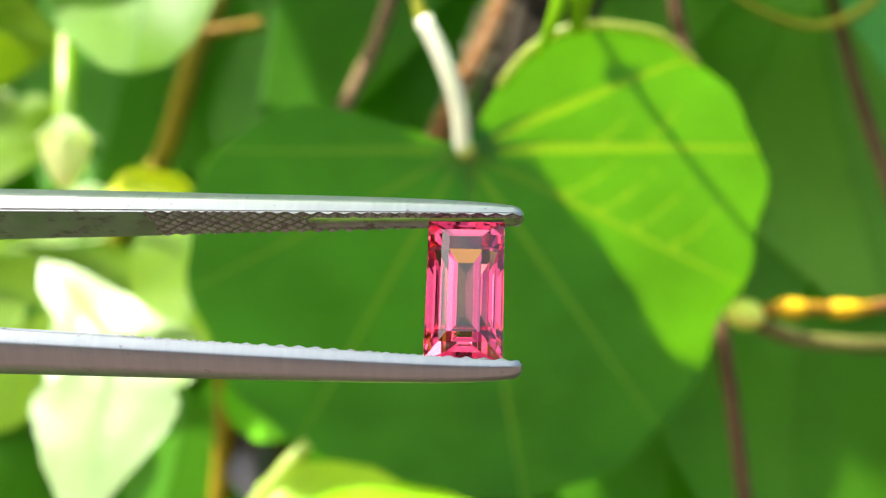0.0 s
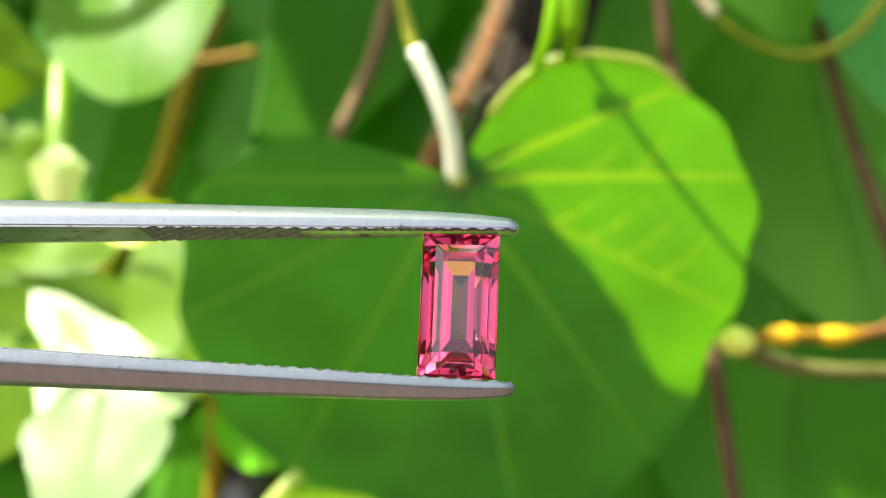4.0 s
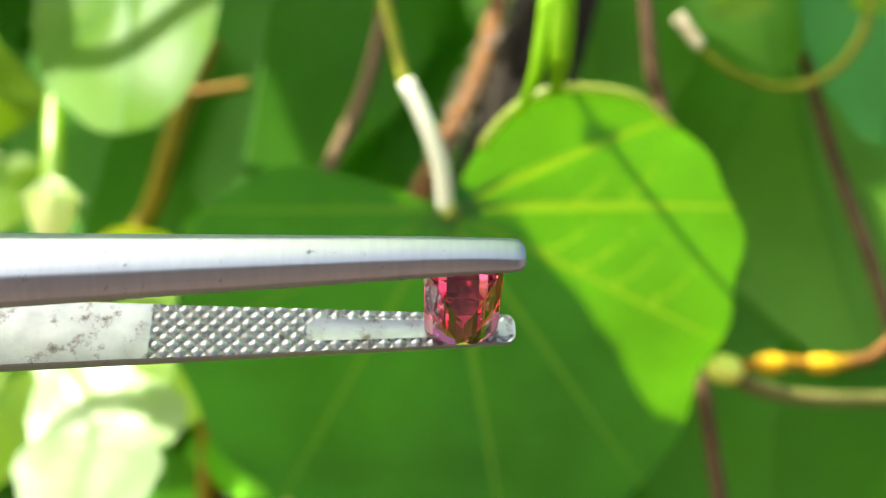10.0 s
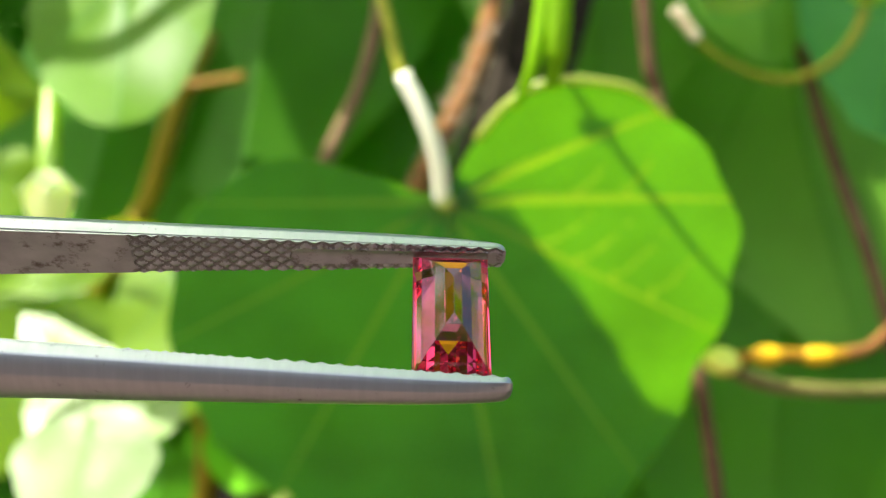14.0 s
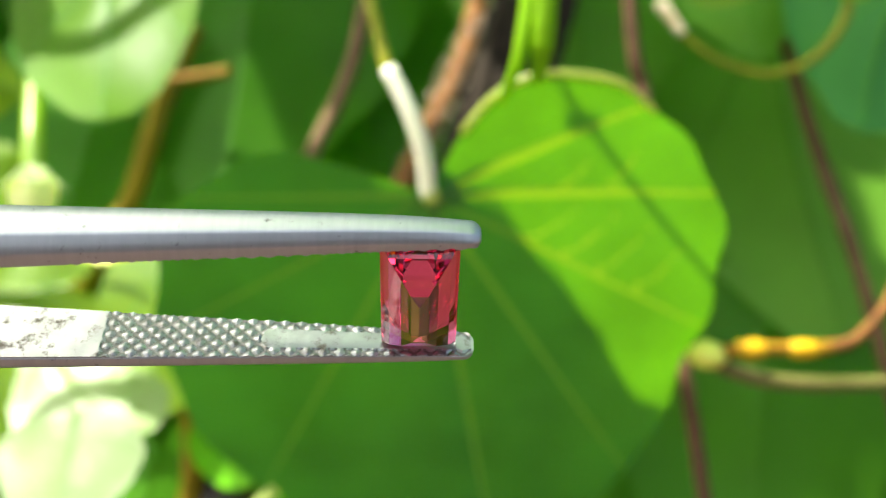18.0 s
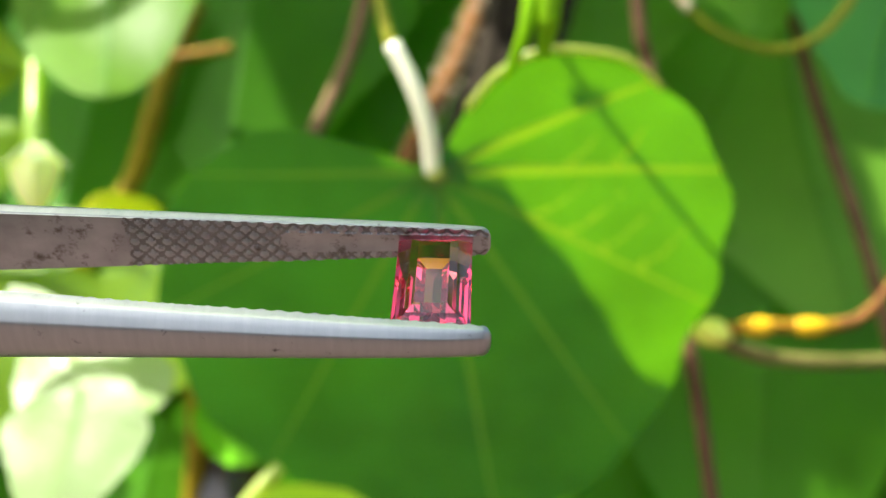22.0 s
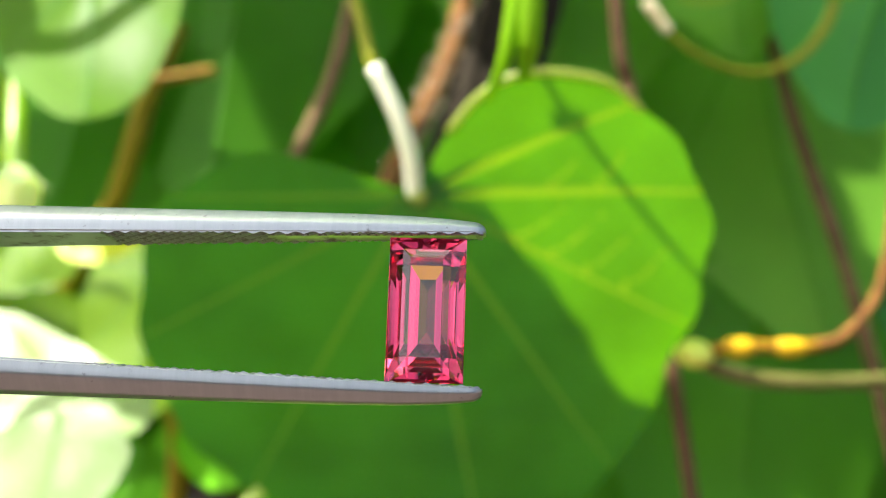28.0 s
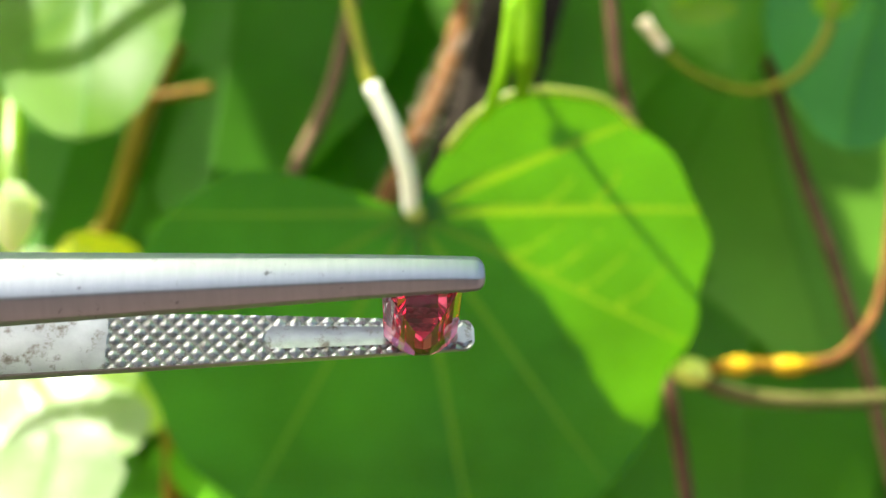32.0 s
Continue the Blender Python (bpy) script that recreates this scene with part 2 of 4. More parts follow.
def tube(bm, pts, r0, r1=None, sides=9, steps=6, bumpy=0.0, flat=1.0, seed=0):
    """A round stem along a smooth line, tapering from r0 to r1."""
    line = curve_points(pts, steps)
    r1 = r0 if r1 is None else r1
    rings = []
    rng = random.Random(seed)
    for i, p in enumerate(line):
        way = (line[min(i + 1, len(line) - 1)] - line[max(i - 1, 0)]).normalized()
        side = way.cross(Vector((0.1, 1, 0.05))).normalized()
        up = side.cross(way)
        r = r0 + (r1 - r0) * i / (len(line) - 1)
        r *= 1 + rng.uniform(-bumpy, bumpy)
        rings.append([bm.verts.new(p + (side * math.cos(a) + up * math.sin(a) * flat) * r)
                      for a in (2 * math.pi * k / sides for k in range(sides))])
    for a, b in zip(rings, rings[1:]):
        for k in range(sides):
            bm.faces.new((a[k], a[(k + 1) % sides], b[(k + 1) % sides], b[k]))
    bm.faces.new(rings[0][::-1])
    bm.faces.new(rings[-1])
    return bm


HEART = (1.0, 0.8, 0.69, 0.62, 0.59, 0.57, 0.55, 0.5, 0.4, 0.14)
ROUND = (1.0, 0.9, 0.76, 0.63, 0.55, 0.5, 0.46, 0.4, 0.3, 0.16)
NARROW = (1.0, 0.72, 0.44, 0.31, 0.25, 0.21, 0.18, 0.14, 0.1, 0.07)
DISC = (1.0, 0.87, 0.72, 0.62, 0.57, 0.55, 0.54, 0.53, 0.52, 0.52)
BROAD = (1.0, 0.8, 0.6, 0.48, 0.42, 0.4, 0.38, 0.34, 0.3, 0.2)
OVAL = (1.0, 0.84, 0.66, 0.52, 0.44, 0.39, 0.35, 0.31, 0.27, 0.2)


def reach(radii, angle):
    """The blade's reach from the stalk at an angle from the midrib, between radii given in even steps of angle."""
    f = abs(angle) * (len(radii) - 1) / 180.0
    i = min(int(f), len(radii) - 2)
    g = lambda k: radii[max(0, min(k, len(radii) - 1))] if k >= 0 else radii[-k]
    a, b, c, d = g(i - 1), g(i), g(i + 1), g(i + 2)
    t = f - i
    return max(0.008, 0.5 * (2 * b + (c - a) * t + (2 * a - 5 * b + 4 * c - d) * t * t + (3 * b - a - 3 * c + d) * t ** 3))


def blade_height(u, v, size, fold, droop, ripple, seed):
    """How far the blade stands out of its plane: folded at the midrib, drooping to the tip, a little wavy."""
    w = noise.noise(Vector((u / size * 2.2 + seed, v / size * 2.2, seed * 3.1))) * ripple * size
    w += noise.noise(Vector((u / size * 10 + seed, v / size * 10, seed))) * ripple * 0.09 * size
    quilt = -0.012 * size * math.exp(-abs(u) / (0.03 * size))
    return fold * abs(u) + droop * v * abs(v) / size + w + quilt


def leaf(parent, at, turn, size, right=HEART, left=None, material=LEAF, fold=0.12, droop=0.15, ripple=0.05, seed=1.0,
         ribs=True, name="leaf", label="", rings=9, spokes=48, vein_size=1.0, side_ribs=(34, 66, 100, 134), left_ribs=None, vein_material=None, twigs=(), margin=None, bold=()):
    """A leaf blade: stalk end at its origin, tip down its own -z, face towards -y. Its veins are strips of their own, let into the blade."""
    left = left or right
    veins = sorted([0] + list(side_ribs) + [-a for a in (left_ribs or side_ribs)]) if ribs else []
    stops = [-180 + 360 * k / spokes for k in range(spokes + 1)]
    stops = [a for a in stops if all(abs(a - v) > 3.2 for v in veins)] + [v + e for v in veins for e in (-0.001, 0.001)]
    stops.sort()

    def place(a, s, half=0.0, lift=0.0):
        r = reach(right if a >= 0 else left, a) * size * s
        r *= 1 + 0.012 * math.sin(a * 0.31 + seed * 5) * s
        b = radians(a) + (half / max(r, half * 3) if half else 0)
        u, v = math.sin(b) * r, -math.cos(b) * r
        return (u, blade_height(u, v, size, fold, droop, ripple, seed) + lift, v)

    def vein_half(v, s):
        return size * vein_size * (0.0085 if v == 0 else 0.0065) * (1.0 - 0.72 * s) * (1.8 if v in bold else 1.0)

    bm = bmesh.new()
    mid = bm.verts.new(place(0, 0))
    cols = []
    for a in stops:
        v = next((w for w in veins if abs(a - w) < 0.01), None)
        h = lambda s: 0 if v is None else math.copysign(vein_half(v, s), a - v)
        cols.append((a, v, [bm.verts.new(place(a, (j + 1) / rings, h((j + 1) / rings))) for j in range(rings)]))
    for (a0, v0, a), (a1, v1, b) in zip(cols, cols[1:]):
        if v0 is not None and v0 == v1:
            continue
        bm.faces.new((mid, b[0], a[0]))
        for j in range(rings - 1):
            bm.faces.new((a[j], b[j], b[j + 1], a[j + 1]))
    # fine side branches: strips of the blade's own faces along a curve from one angle and reach to another
    branches = []
    for a0, s0, a1, s1 in twigs:
        line = [Vector(place(a0 + (a1 - a0) * t, s0 + (s1 - s0) * t ** 0.8)) for t in (k / 24 for k in range(25))]
        near = []
        lo, hi = min(a0, a1) - 4, max(a0, a1) + 4
        for f in bm.faces:
            c = f.calc_center_median()
            if lo < math.degrees(math.atan2(c.x, -c.z)) < hi:
                d = min(((c - q).length, k) for k, q in enumerate(line))
                if d[0] < size * 0.004 * vein_size * (1 - 0.6 * d[1] / 24):
                    near.append(f)
        extra = bmesh.new()
        for f in near:
            extra.faces.new([extra.verts.new(w.co) for w in f.verts])
        bmesh.ops.remove_doubles(extra, verts=extra.verts, dist=1e-6)
        bmesh.ops.delete(bm, geom=near, context="FACES_ONLY")
        branches.append(extra)
    ob = part(name, bm, material, parent, label)
    ob.matrix_basis = Matrix.Translation(at) @ turn
    for extra in branches:
        part("vein_branch", extra, vein_material or VEIN, ob)
    if margin:
        rim = [place(margin[0] + (margin[1] - margin[0]) * k / 12, 1.0, 0, -0.0002) for k in range(13)]
        part("leaf_margin", tube(bmesh.new(), rim, 0.0005, 0.0006, 8, 3), MARGIN, ob, "pale sunlit leaf margin")
    for v in veins:
        bm = bmesh.new()
        rows = []
        for j in range(min(rings, 30) + 1):
            s = max(j / min(rings, 30), 0.02)
            h = vein_half(v, s)
            rows.append([bm.verts.new(place(v, s, -h)), bm.verts.new(place(v, s, 1e-9, -h * 0.2)), bm.verts.new(place(v, s, h))])
        for p, q in zip(rows, rows[1:]):
            bm.faces.new((p[0], p[1], q[1], q[0]))
            bm.faces.new((p[1], p[2], q[2], q[1]))
        part("midrib" if v == 0 else "side_vein", bm, vein_material or VEIN, ob)
    return ob


def laid(tilt, roll, yaw=0):
    """A leaf rolled in its plane, then tipped back (tip towards the eye) and turned."""
    return pose(0, 0, 0, 0, 0, yaw) @ pose(0, 0, 0, tilt, 0, 0) @ pose(0, 0, 0, 0, roll, 0)


# ---- ground ----
bm = bmesh.new()
STEP = [-900, -300, -90, -30, -12, -6, -3, -1.5, -0.7, 0, 0.7, 1.5, 3, 6, 12, 30, 90, 300, 900]
grid = [[bm.verts.new((x, y, 0.04 * noise.noise(Vector((x * 0.9, y * 0.9, 0))) if abs(x) < 40 and abs(y) < 40 else 0)) for x in STEP] for y in STEP]
for j in range(len(STEP) - 1):
    for i in range(len(STEP) - 1):
        bm.faces.new((grid[j][i], grid[j][i + 1], grid[j + 1][i + 1], grid[j + 1][i]))
ground = part("ground", bm, SOIL)
tagged(ground, "bare reddish brown garden soil", "ground", kind="structure")

# plain unseen wall added behind the stand to darken and tint reflections in steel and stone
bm = bmesh.new()
bmesh.ops.create_cube(bm, size=1)
for vtx in bm.verts:
    vtx.co = Vector((vtx.co.x * 4.4, -1.9 + vtx.co.y * 0.2, 0.58 + vtx.co.z * 1.2))
bmesh.ops.bevel(bm, geom=bm.edges[:], offset=0.02, segments=2, affect="EDGES")
wall = part("wall_south", bm, PLASTER, None, "", 40)
tagged(wall, "unseen low pinkish wall added to tint reflections", "wall", kind="structure")

# ---- the vine with the large heart-shaped leaf ----
vine = thing("climbing_vine", (0.0029, 0.1500, 1.0143), "green climbing vine with large heart-shaped leaves", "vine")
ROOT = Vector((0.0029, 0.1500, 1.0143))


def rel(p):
    return Vector(p) - ROOT


MAIN_RIGHT = (0.885, 0.872, 0.85, 0.825, 0.79, 0.745, 0.695, 0.648, 0.611, 0.586, 0.567, 0.549, 0.531, 0.517, 0.503, 0.488, 0.471, 0.452, 0.433, 0.415, 0.397,
              0.38, 0.362, 0.344, 0.325, 0.304, 0.278, 0.248, 0.212, 0.15, 0.02, 0.01, 0.01, 0.01, 0.01, 0.01, 0.01)
MAIN_LEFT = (0.885, 0.868, 0.85, 0.84, 0.833, 0.822, 0.798, 0.768, 0.737, 0.704, 0.671, 0.637, 0.606, 0.575, 0.544, 0.513, 0.484, 0.457, 0.432, 0.406, 0.38,
             0.338, 0.308, 0.284, 0.225, 0.04, 0.01, 0.01, 0.01, 0.01, 0.01, 0.01, 0.01, 0.01, 0.01, 0.01, 0.01)
leaf(vine, (0, 0, 0), laid(38, -9.1), 0.0911, MAIN_RIGHT, MAIN_LEFT, LEAF, 0.01, -0.01, 0.012, 2.0,
            label="large heart-shaped leaf, half in sun", rings=100, spokes=330, side_ribs=(22, 51, 81, 106), left_ribs=(34, 67, 99), vein_size=1.1,
            twigs=[(51, s, 51 + 27 * (1 - s * 0.4), s + 0.2) for s in (0.3, 0.43, 0.56, 0.7)] + [(81, s, 94, s + 0.2) for s in (0.42, 0.6)], margin=(104, 146), bold=(81, 106))
# one stalk in two colours: sunlit length painted near white, upper length olive
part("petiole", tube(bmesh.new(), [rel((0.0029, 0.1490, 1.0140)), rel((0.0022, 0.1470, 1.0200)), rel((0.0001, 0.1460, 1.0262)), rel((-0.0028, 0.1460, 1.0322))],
                     0.00122, 0.00122, 12), STEM_SUNLIT, vine, "leaf stalk with sunlight painted in near white")
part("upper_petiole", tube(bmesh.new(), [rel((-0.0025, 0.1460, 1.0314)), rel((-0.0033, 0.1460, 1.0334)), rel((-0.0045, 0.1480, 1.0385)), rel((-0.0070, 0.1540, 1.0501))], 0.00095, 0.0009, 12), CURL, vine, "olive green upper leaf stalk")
bm = bmesh.new()
bmesh.ops.create_uvsphere(bm, u_segments=12, v_segments=8, radius=0.0015)
n = part("leaf_node", bm, MARGIN, vine)
n.location = rel((0.0034, 0.1490, 1.0140))

# hairy twining stem behind the stalk
tw_pts = [(0.0151, 0.2050, 1.0623), (0.0107, 0.1950, 1.0455), (0.0067, 0.1880, 1.0357), (0.0016, 0.1820, 1.0247), (-0.0018, 0.1780, 1.0160), (-0.0056, 0.1920, 1.0022), (-0.0074, 0.2150, 0.9699), (-0.0094, 0.2350, 0.9289), (0.0, 0.3, 0.6), (0.02, 0.36, 0.2), (0.02, 0.36, -0.02)]
hairy = thing("hairy_stem", (0.0067, 0.1880, 1.0357), "brown hairy twining stem glinting in the sun", "stem")
base = Vector((0.0067, 0.1880, 1.0357))
part("stem", tube(bmesh.new(), [Vector(p) - base for p in tw_pts], 0.00204, 0.00173, 10, 8, 0.12, 1, 3), STEM_BROWN, hairy)
bm = bmesh.new()
line = curve_points([Vector(p) - base for p in tw_pts[:5]], 24)
rng = random.Random(5)
for k in range(220):
    p = rng.choice(line)
    w = Vector((rng.uniform(-1, 1), rng.uniform(-1, 0.4), rng.uniform(-1, 1))).normalized()
    tube(bm, [p + w * 0.00163, p + w * rng.uniform(27, 38) * 0.000102 + Vector((0, 0, 0.0003))], 0.00014, 0.00006, 3, 1)
part("hairs", bm, HAIR, hairy)


def stem(name, pts, r, material, label, r1=None, bumpy=0.06, seed=0):
    if name in ("stem", "dry_stem"):
        low = Vector(pts[-1])
        pts = list(pts) + [low + Vector((0, 0.006, -0.04)), low + Vector((0.01, 0.03, -0.2)), Vector((low.x + 0.03, low.y + 0.12, 0.3)), Vector((low.x, low.y + 0.16, -0.02))]
    part(name, tube(bmesh.new(), [rel(p) for p in pts], r, r1, 10, 8, bumpy, 1, seed), material, vine, label)


stem("stem", [(-0.0074, 0.2150, 1.0688), (-0.0108, 0.2120, 1.0506), (-0.0147, 0.2100, 1.0388), (-0.0204, 0.2080, 1.0260), (-0.0224, 0.2080, 1.0125), (-0.0197, 0.2220, 0.9689), (-0.0174, 0.2400, 0.9274)], 0.00159, STEM_GREY, "thin brown twining stem", seed=4)
stem("stem", [(0.0418, 0.1950, 1.0677), (0.0434, 0.1950, 1.0455), (0.0454, 0.1960, 1.0372), (0.0474, 0.1920, 1.0115), (0.0500, 0.1870, 0.9849), (0.0519, 0.1870, 0.9718), (0.0541, 0.1870, 0.9545), (0.0558, 0.1880, 0.9431)], 0.00136, STEM_RED, "slender red-brown vine stem")
stem("stem", [(0.0796, 0.2188, 1.0617), (0.0846, 0.2188, 1.0416), (0.0896, 0.2188, 1.0250), (0.0955, 0.2188, 1.0072), (0.1054, 0.2234, 0.9759), (0.1127, 0.2234, 0.9324)], 0.0016, STEM_GREY, "slender red-brown vine stem")
stem("dry_stem", [(-0.0524, 0.2520, 1.0656), (-0.0587, 0.2500, 1.0489), (-0.0612, 0.2480, 1.0391), (-0.0651, 0.2460, 1.0241), (-0.0712, 0.2440, 1.0120), (-0.0778, 0.2420, 0.9988), (-0.0811, 0.2420, 0.9844), (-0.0831, 0.2500, 0.9514)], 0.00265, STEM_DRY, "dry orange-brown stem among the leaves")
stem("dry_twig", [(-0.0551, 0.2400, 1.0498), (-0.0486, 0.2400, 1.0508), (-0.0416, 0.2400, 1.0520)], 0.00117, STEM_ORANGE, "short orange-brown twig stub")
stem("dry_stem", [(-0.0484, 0.2300, 0.9777), (-0.0478, 0.2300, 0.9653), (-0.0492, 0.2320, 0.9499), (-0.0506, 0.2340, 0.9355)], 0.00237, STEM_DRY, "dry orange-brown stem among the leaves")
trunk = thing("tree_trunk", (0.0221, 0.2700, 1.0674), "dark shaded bark of a thin trunk", "trunk")
TRUNK_LINE = ((0.0332, 0.2192, 1.0832), (0.0242, 0.2160, 1.0539), (0.0194, 0.2144, 1.0361), (0.0116, 0.2160, 1.0025), (0.0070, 0.2280, 0.9186), (0.02, 0.36, 0.5), (0.05, 0.38, -0.03))
part("bark", tube(bmesh.new(), [Vector(p) - trunk.location for p in TRUNK_LINE], 0.0082, None, 12, 8, 0.1), TRUNK, trunk)
for k in range(7):
    a = 2 * math.pi * k / 7 + 0.4
    side = Vector((math.cos(a), math.sin(a), 0)) * 0.0082
    part("bark_ridge", tube(bmesh.new(), [Vector(p) + side * (1 + 0.06 * math.sin(2.3 * i + k)) - trunk.location for i, p in enumerate(TRUNK_LINE)], 0.0016, 0.0021, 6, 8, 0.3, 1, k), TRUNK, trunk)

# knotted tendril
tendril = thing("tendril", (0.0479, 0.1650, 0.9898), "yellow-orange vine tendril with a pale knot", "tendril")
tb = Vector((0.0479, 0.1650, 0.9898))
part("stalk", tube(bmesh.new(), [Vector(p) - tb for p in ((0.0474, 0.1650, 0.9898), (0.0556, 0.1640, 0.9908), (0.0627, 0.1640, 0.9906), (0.0680, 0.1640, 0.9909))],
                   0.0011, 0.00105, 10, 8, 0.05), STEM_ORANGE, tendril)
for c, half, r in (((0.0549, 0.1640, 0.9907), 0.0029, 0.0016), ((0.0630, 0.1640, 0.9906), 0.0035, 0.0015)):
    bm = bmesh.new()
    bmesh.ops.create_uvsphere(bm, u_segments=14, v_segments=10, radius=1.0)
    for vtx in bm.verts:
        vtx.co = Vector((vtx.co.x * half, vtx.co.y * r, vtx.co.z * r)) * (1 + 0.06 * noise.noise(vtx.co * 3))
    bead = part("bead", bm, TENDRIL, tendril, "swollen yellow joint in the sun")
    bead.location = Vector(c) - tb
part("runner", tube(bmesh.new(), [Vector(p) - tb for p in ((0.0676, 0.1640, 0.9909), (0.0716, 0.1640, 0.9921), (0.0772, 0.1650, 0.9974), (0.0805, 0.1660, 1.0055), (0.0850, 0.1700, 1.0240), (0.0900, 0.1760, 1.0477))],
                    0.00105, 0.0007, 10, 8, 0.05), STEM_BROWN, tendril, "brown-orange runner in shade")
part("side_stalk", tube(bmesh.new(), [Vector(p) - tb for p in ((0.0482, 0.1660, 0.9893), (0.0539, 0.1670, 0.9865), (0.0615, 0.1680, 0.9850), (0.0751, 0.1700, 0.9844), (0.0963, 0.1750, 0.9849))],
                        0.00135, 0.00117, 10, 8), STEM_TAN, tendril, "pale brown-green side stalk")
bm = bmesh.new()
bmesh.ops.create_uvsphere(bm, u_segments=14, v_segments=10, radius=0.00304)
for vtx in bm.verts:
    vtx.co *= 1 + 0.25 * noise.noise(vtx.co * 400)
    vtx.co.z *= 0.75
part("knot", bm, KNOT, tendril, "swollen knot with sunlight put into its pale colour")

# curled tendril with a bare tip
curl = thing("tendril", (0.0634, 0.1900, 1.0410), "thin yellow-green curled tendril", "tendril")
cb = Vector((0.0634, 0.1900, 1.0410))
part("stalk", tube(bmesh.new(), [Vector(p) - cb for p in ((0.0485, 0.1900, 1.0515), (0.0521, 0.1900, 1.0476), (0.0577, 0.1900, 1.0435), (0.0654, 0.1900, 1.0408), (0.0716, 0.1900, 1.0413), (0.0773, 0.1900, 1.0445), (0.0819, 0.1900, 1.0505), (0.0839, 0.1900, 1.0577))],
                   0.00051, 0.00103, 8, 8), CURL, curl)
part("tip", tube(bmesh.new(), [Vector(p) - cb for p in ((0.0474, 0.1900, 1.0541), (0.0492, 0.1900, 1.0513), (0.0515, 0.1900, 1.0482))], 0.00134, 0.00103, 9, 5), CREAM, curl, "pale dry tip")

# upright green stalks at the big leaf's top
stem("leaf_stalk", [(0.0163, 0.1320, 1.0401), (0.0146, 0.1320, 1.0308), (0.0132, 0.1340, 1.0272), (0.0124, 0.1360, 1.0253)], 0.00128, STALK, "bright green leaf stalk in sun", 0.00034)
stem("leaf_stalk", [(0.0179, 0.1320, 1.0415), (0.0176, 0.1320, 1.0329), (0.0174, 0.1330, 1.0303), (0.0171, 0.1340, 1.0278)], 0.00205, STALK, "bright green leaf stalk in sun", 0.00086)


# ---- single leaves round it ----
def lone_leaf(at, turn, size, material, label, **more):
    ob = thing("vine_leaf", at, label, "leaf", "vine leaves")
    leaf(ob, (0, 0, 0), turn, size, material=material, name="blade", **more)
    return ob


# above on the left, its blade tipped up to the sky
lone_leaf((-0.0580, 0.2000, 1.0628), laid(-34, -8), 0.0415, LEAF_LIT, "light green heart-shaped leaf partly in the sun", right=BROAD, seed=3.0, fold=-0.05, droop=0.0)
lone_leaf((-0.1052, 0.2150, 1.0478), laid(20, -80), 0.02677, LEAF_YELLOW, "yellow-green leaf lit from behind", seed=4.0)
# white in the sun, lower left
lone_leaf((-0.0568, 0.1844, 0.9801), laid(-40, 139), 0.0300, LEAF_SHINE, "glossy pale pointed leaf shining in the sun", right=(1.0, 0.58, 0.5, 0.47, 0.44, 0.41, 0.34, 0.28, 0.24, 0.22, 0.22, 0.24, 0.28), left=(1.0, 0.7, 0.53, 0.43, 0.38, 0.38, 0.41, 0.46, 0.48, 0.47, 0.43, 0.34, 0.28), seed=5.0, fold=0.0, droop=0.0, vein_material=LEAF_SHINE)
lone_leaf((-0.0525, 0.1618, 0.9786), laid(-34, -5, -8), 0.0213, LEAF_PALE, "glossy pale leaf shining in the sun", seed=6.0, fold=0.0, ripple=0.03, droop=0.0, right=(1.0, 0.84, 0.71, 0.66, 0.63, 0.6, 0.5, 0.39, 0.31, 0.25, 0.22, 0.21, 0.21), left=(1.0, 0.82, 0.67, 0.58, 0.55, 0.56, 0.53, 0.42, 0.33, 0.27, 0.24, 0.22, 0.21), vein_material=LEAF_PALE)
lone_leaf((-0.0593, 0.1960, 1.0118), laid(-40, -75), 0.01326, LEAF_GOLD, "small yellow-green young leaf", seed=7.0, right=OVAL)
lone_leaf((-0.0520, 0.2250, 1.0050), laid(-12, 3), 0.03289, LEAF_YELLOW, "yellow-green leaf in the sun", seed=8.0, right=OVAL)
lone_leaf((-0.0790, 0.2300, 1.0014), laid(-15, 80), 0.02491, LEAF_YELLOW, "bright yellow-green vine leaf in the sun", seed=9.0)
lone_leaf((-0.0972, 0.2350, 1.0294), laid(-15, 10), 0.01781, LEAF_YELLOW, "bright yellow-green vine leaf in the sun", seed=10.0)
lone_leaf((-0.0264, 0.1720, 0.9568), laid(-42, -88), 0.02235, LEAF_SPRING, "bright yellow-green leaf in the sun", seed=11.0, right=OVAL)
lone_leaf((-0.0120, 0.1500, 0.9535), laid(-50, -86), 0.0300, LEAF_CITRINE, "bright yellow-green leaf in the sun", seed=12.0)
lone_leaf((-0.0931, 0.2250, 0.9806), laid(-10, 30), 0.02680, LEAF_YELLOW, "bright yellow-green vine leaf in the sun", seed=13.0)
lone_leaf((-0.0420, 0.2220, 0.9710), laid(-20, -38), 0.0150, LEAF_FRESH, "fresh green vine leaf in the sun", seed=23.0, right=OVAL)
# leaf shape added to darken the gap here
lone_leaf((-0.0430, 0.2320, 0.9640), laid(-8, -8), 0.0200, GAP_BROWN, "dark brown leaf shape standing in for a shaded gap", seed=27.0, right=BROAD, vein_material=GAP_BROWN)
lone_leaf((-0.0578, 0.2350, 0.9620), laid(-5, 12), 0.02926, LEAF_DARK, "deep green vine leaf in shade", seed=24.0, vein_material=VEIN_DARK)
part("young_stalk", tube(bmesh.new(), [rel((-0.0322, 0.1680, 0.9564)), rel((-0.0290, 0.1680, 0.9604)), rel((-0.0251, 0.1690, 0.9653)), rel((-0.0219, 0.1700, 0.9684))], 0.00137, 0.00110, 9), MARGIN, vine, "pale young stalk")
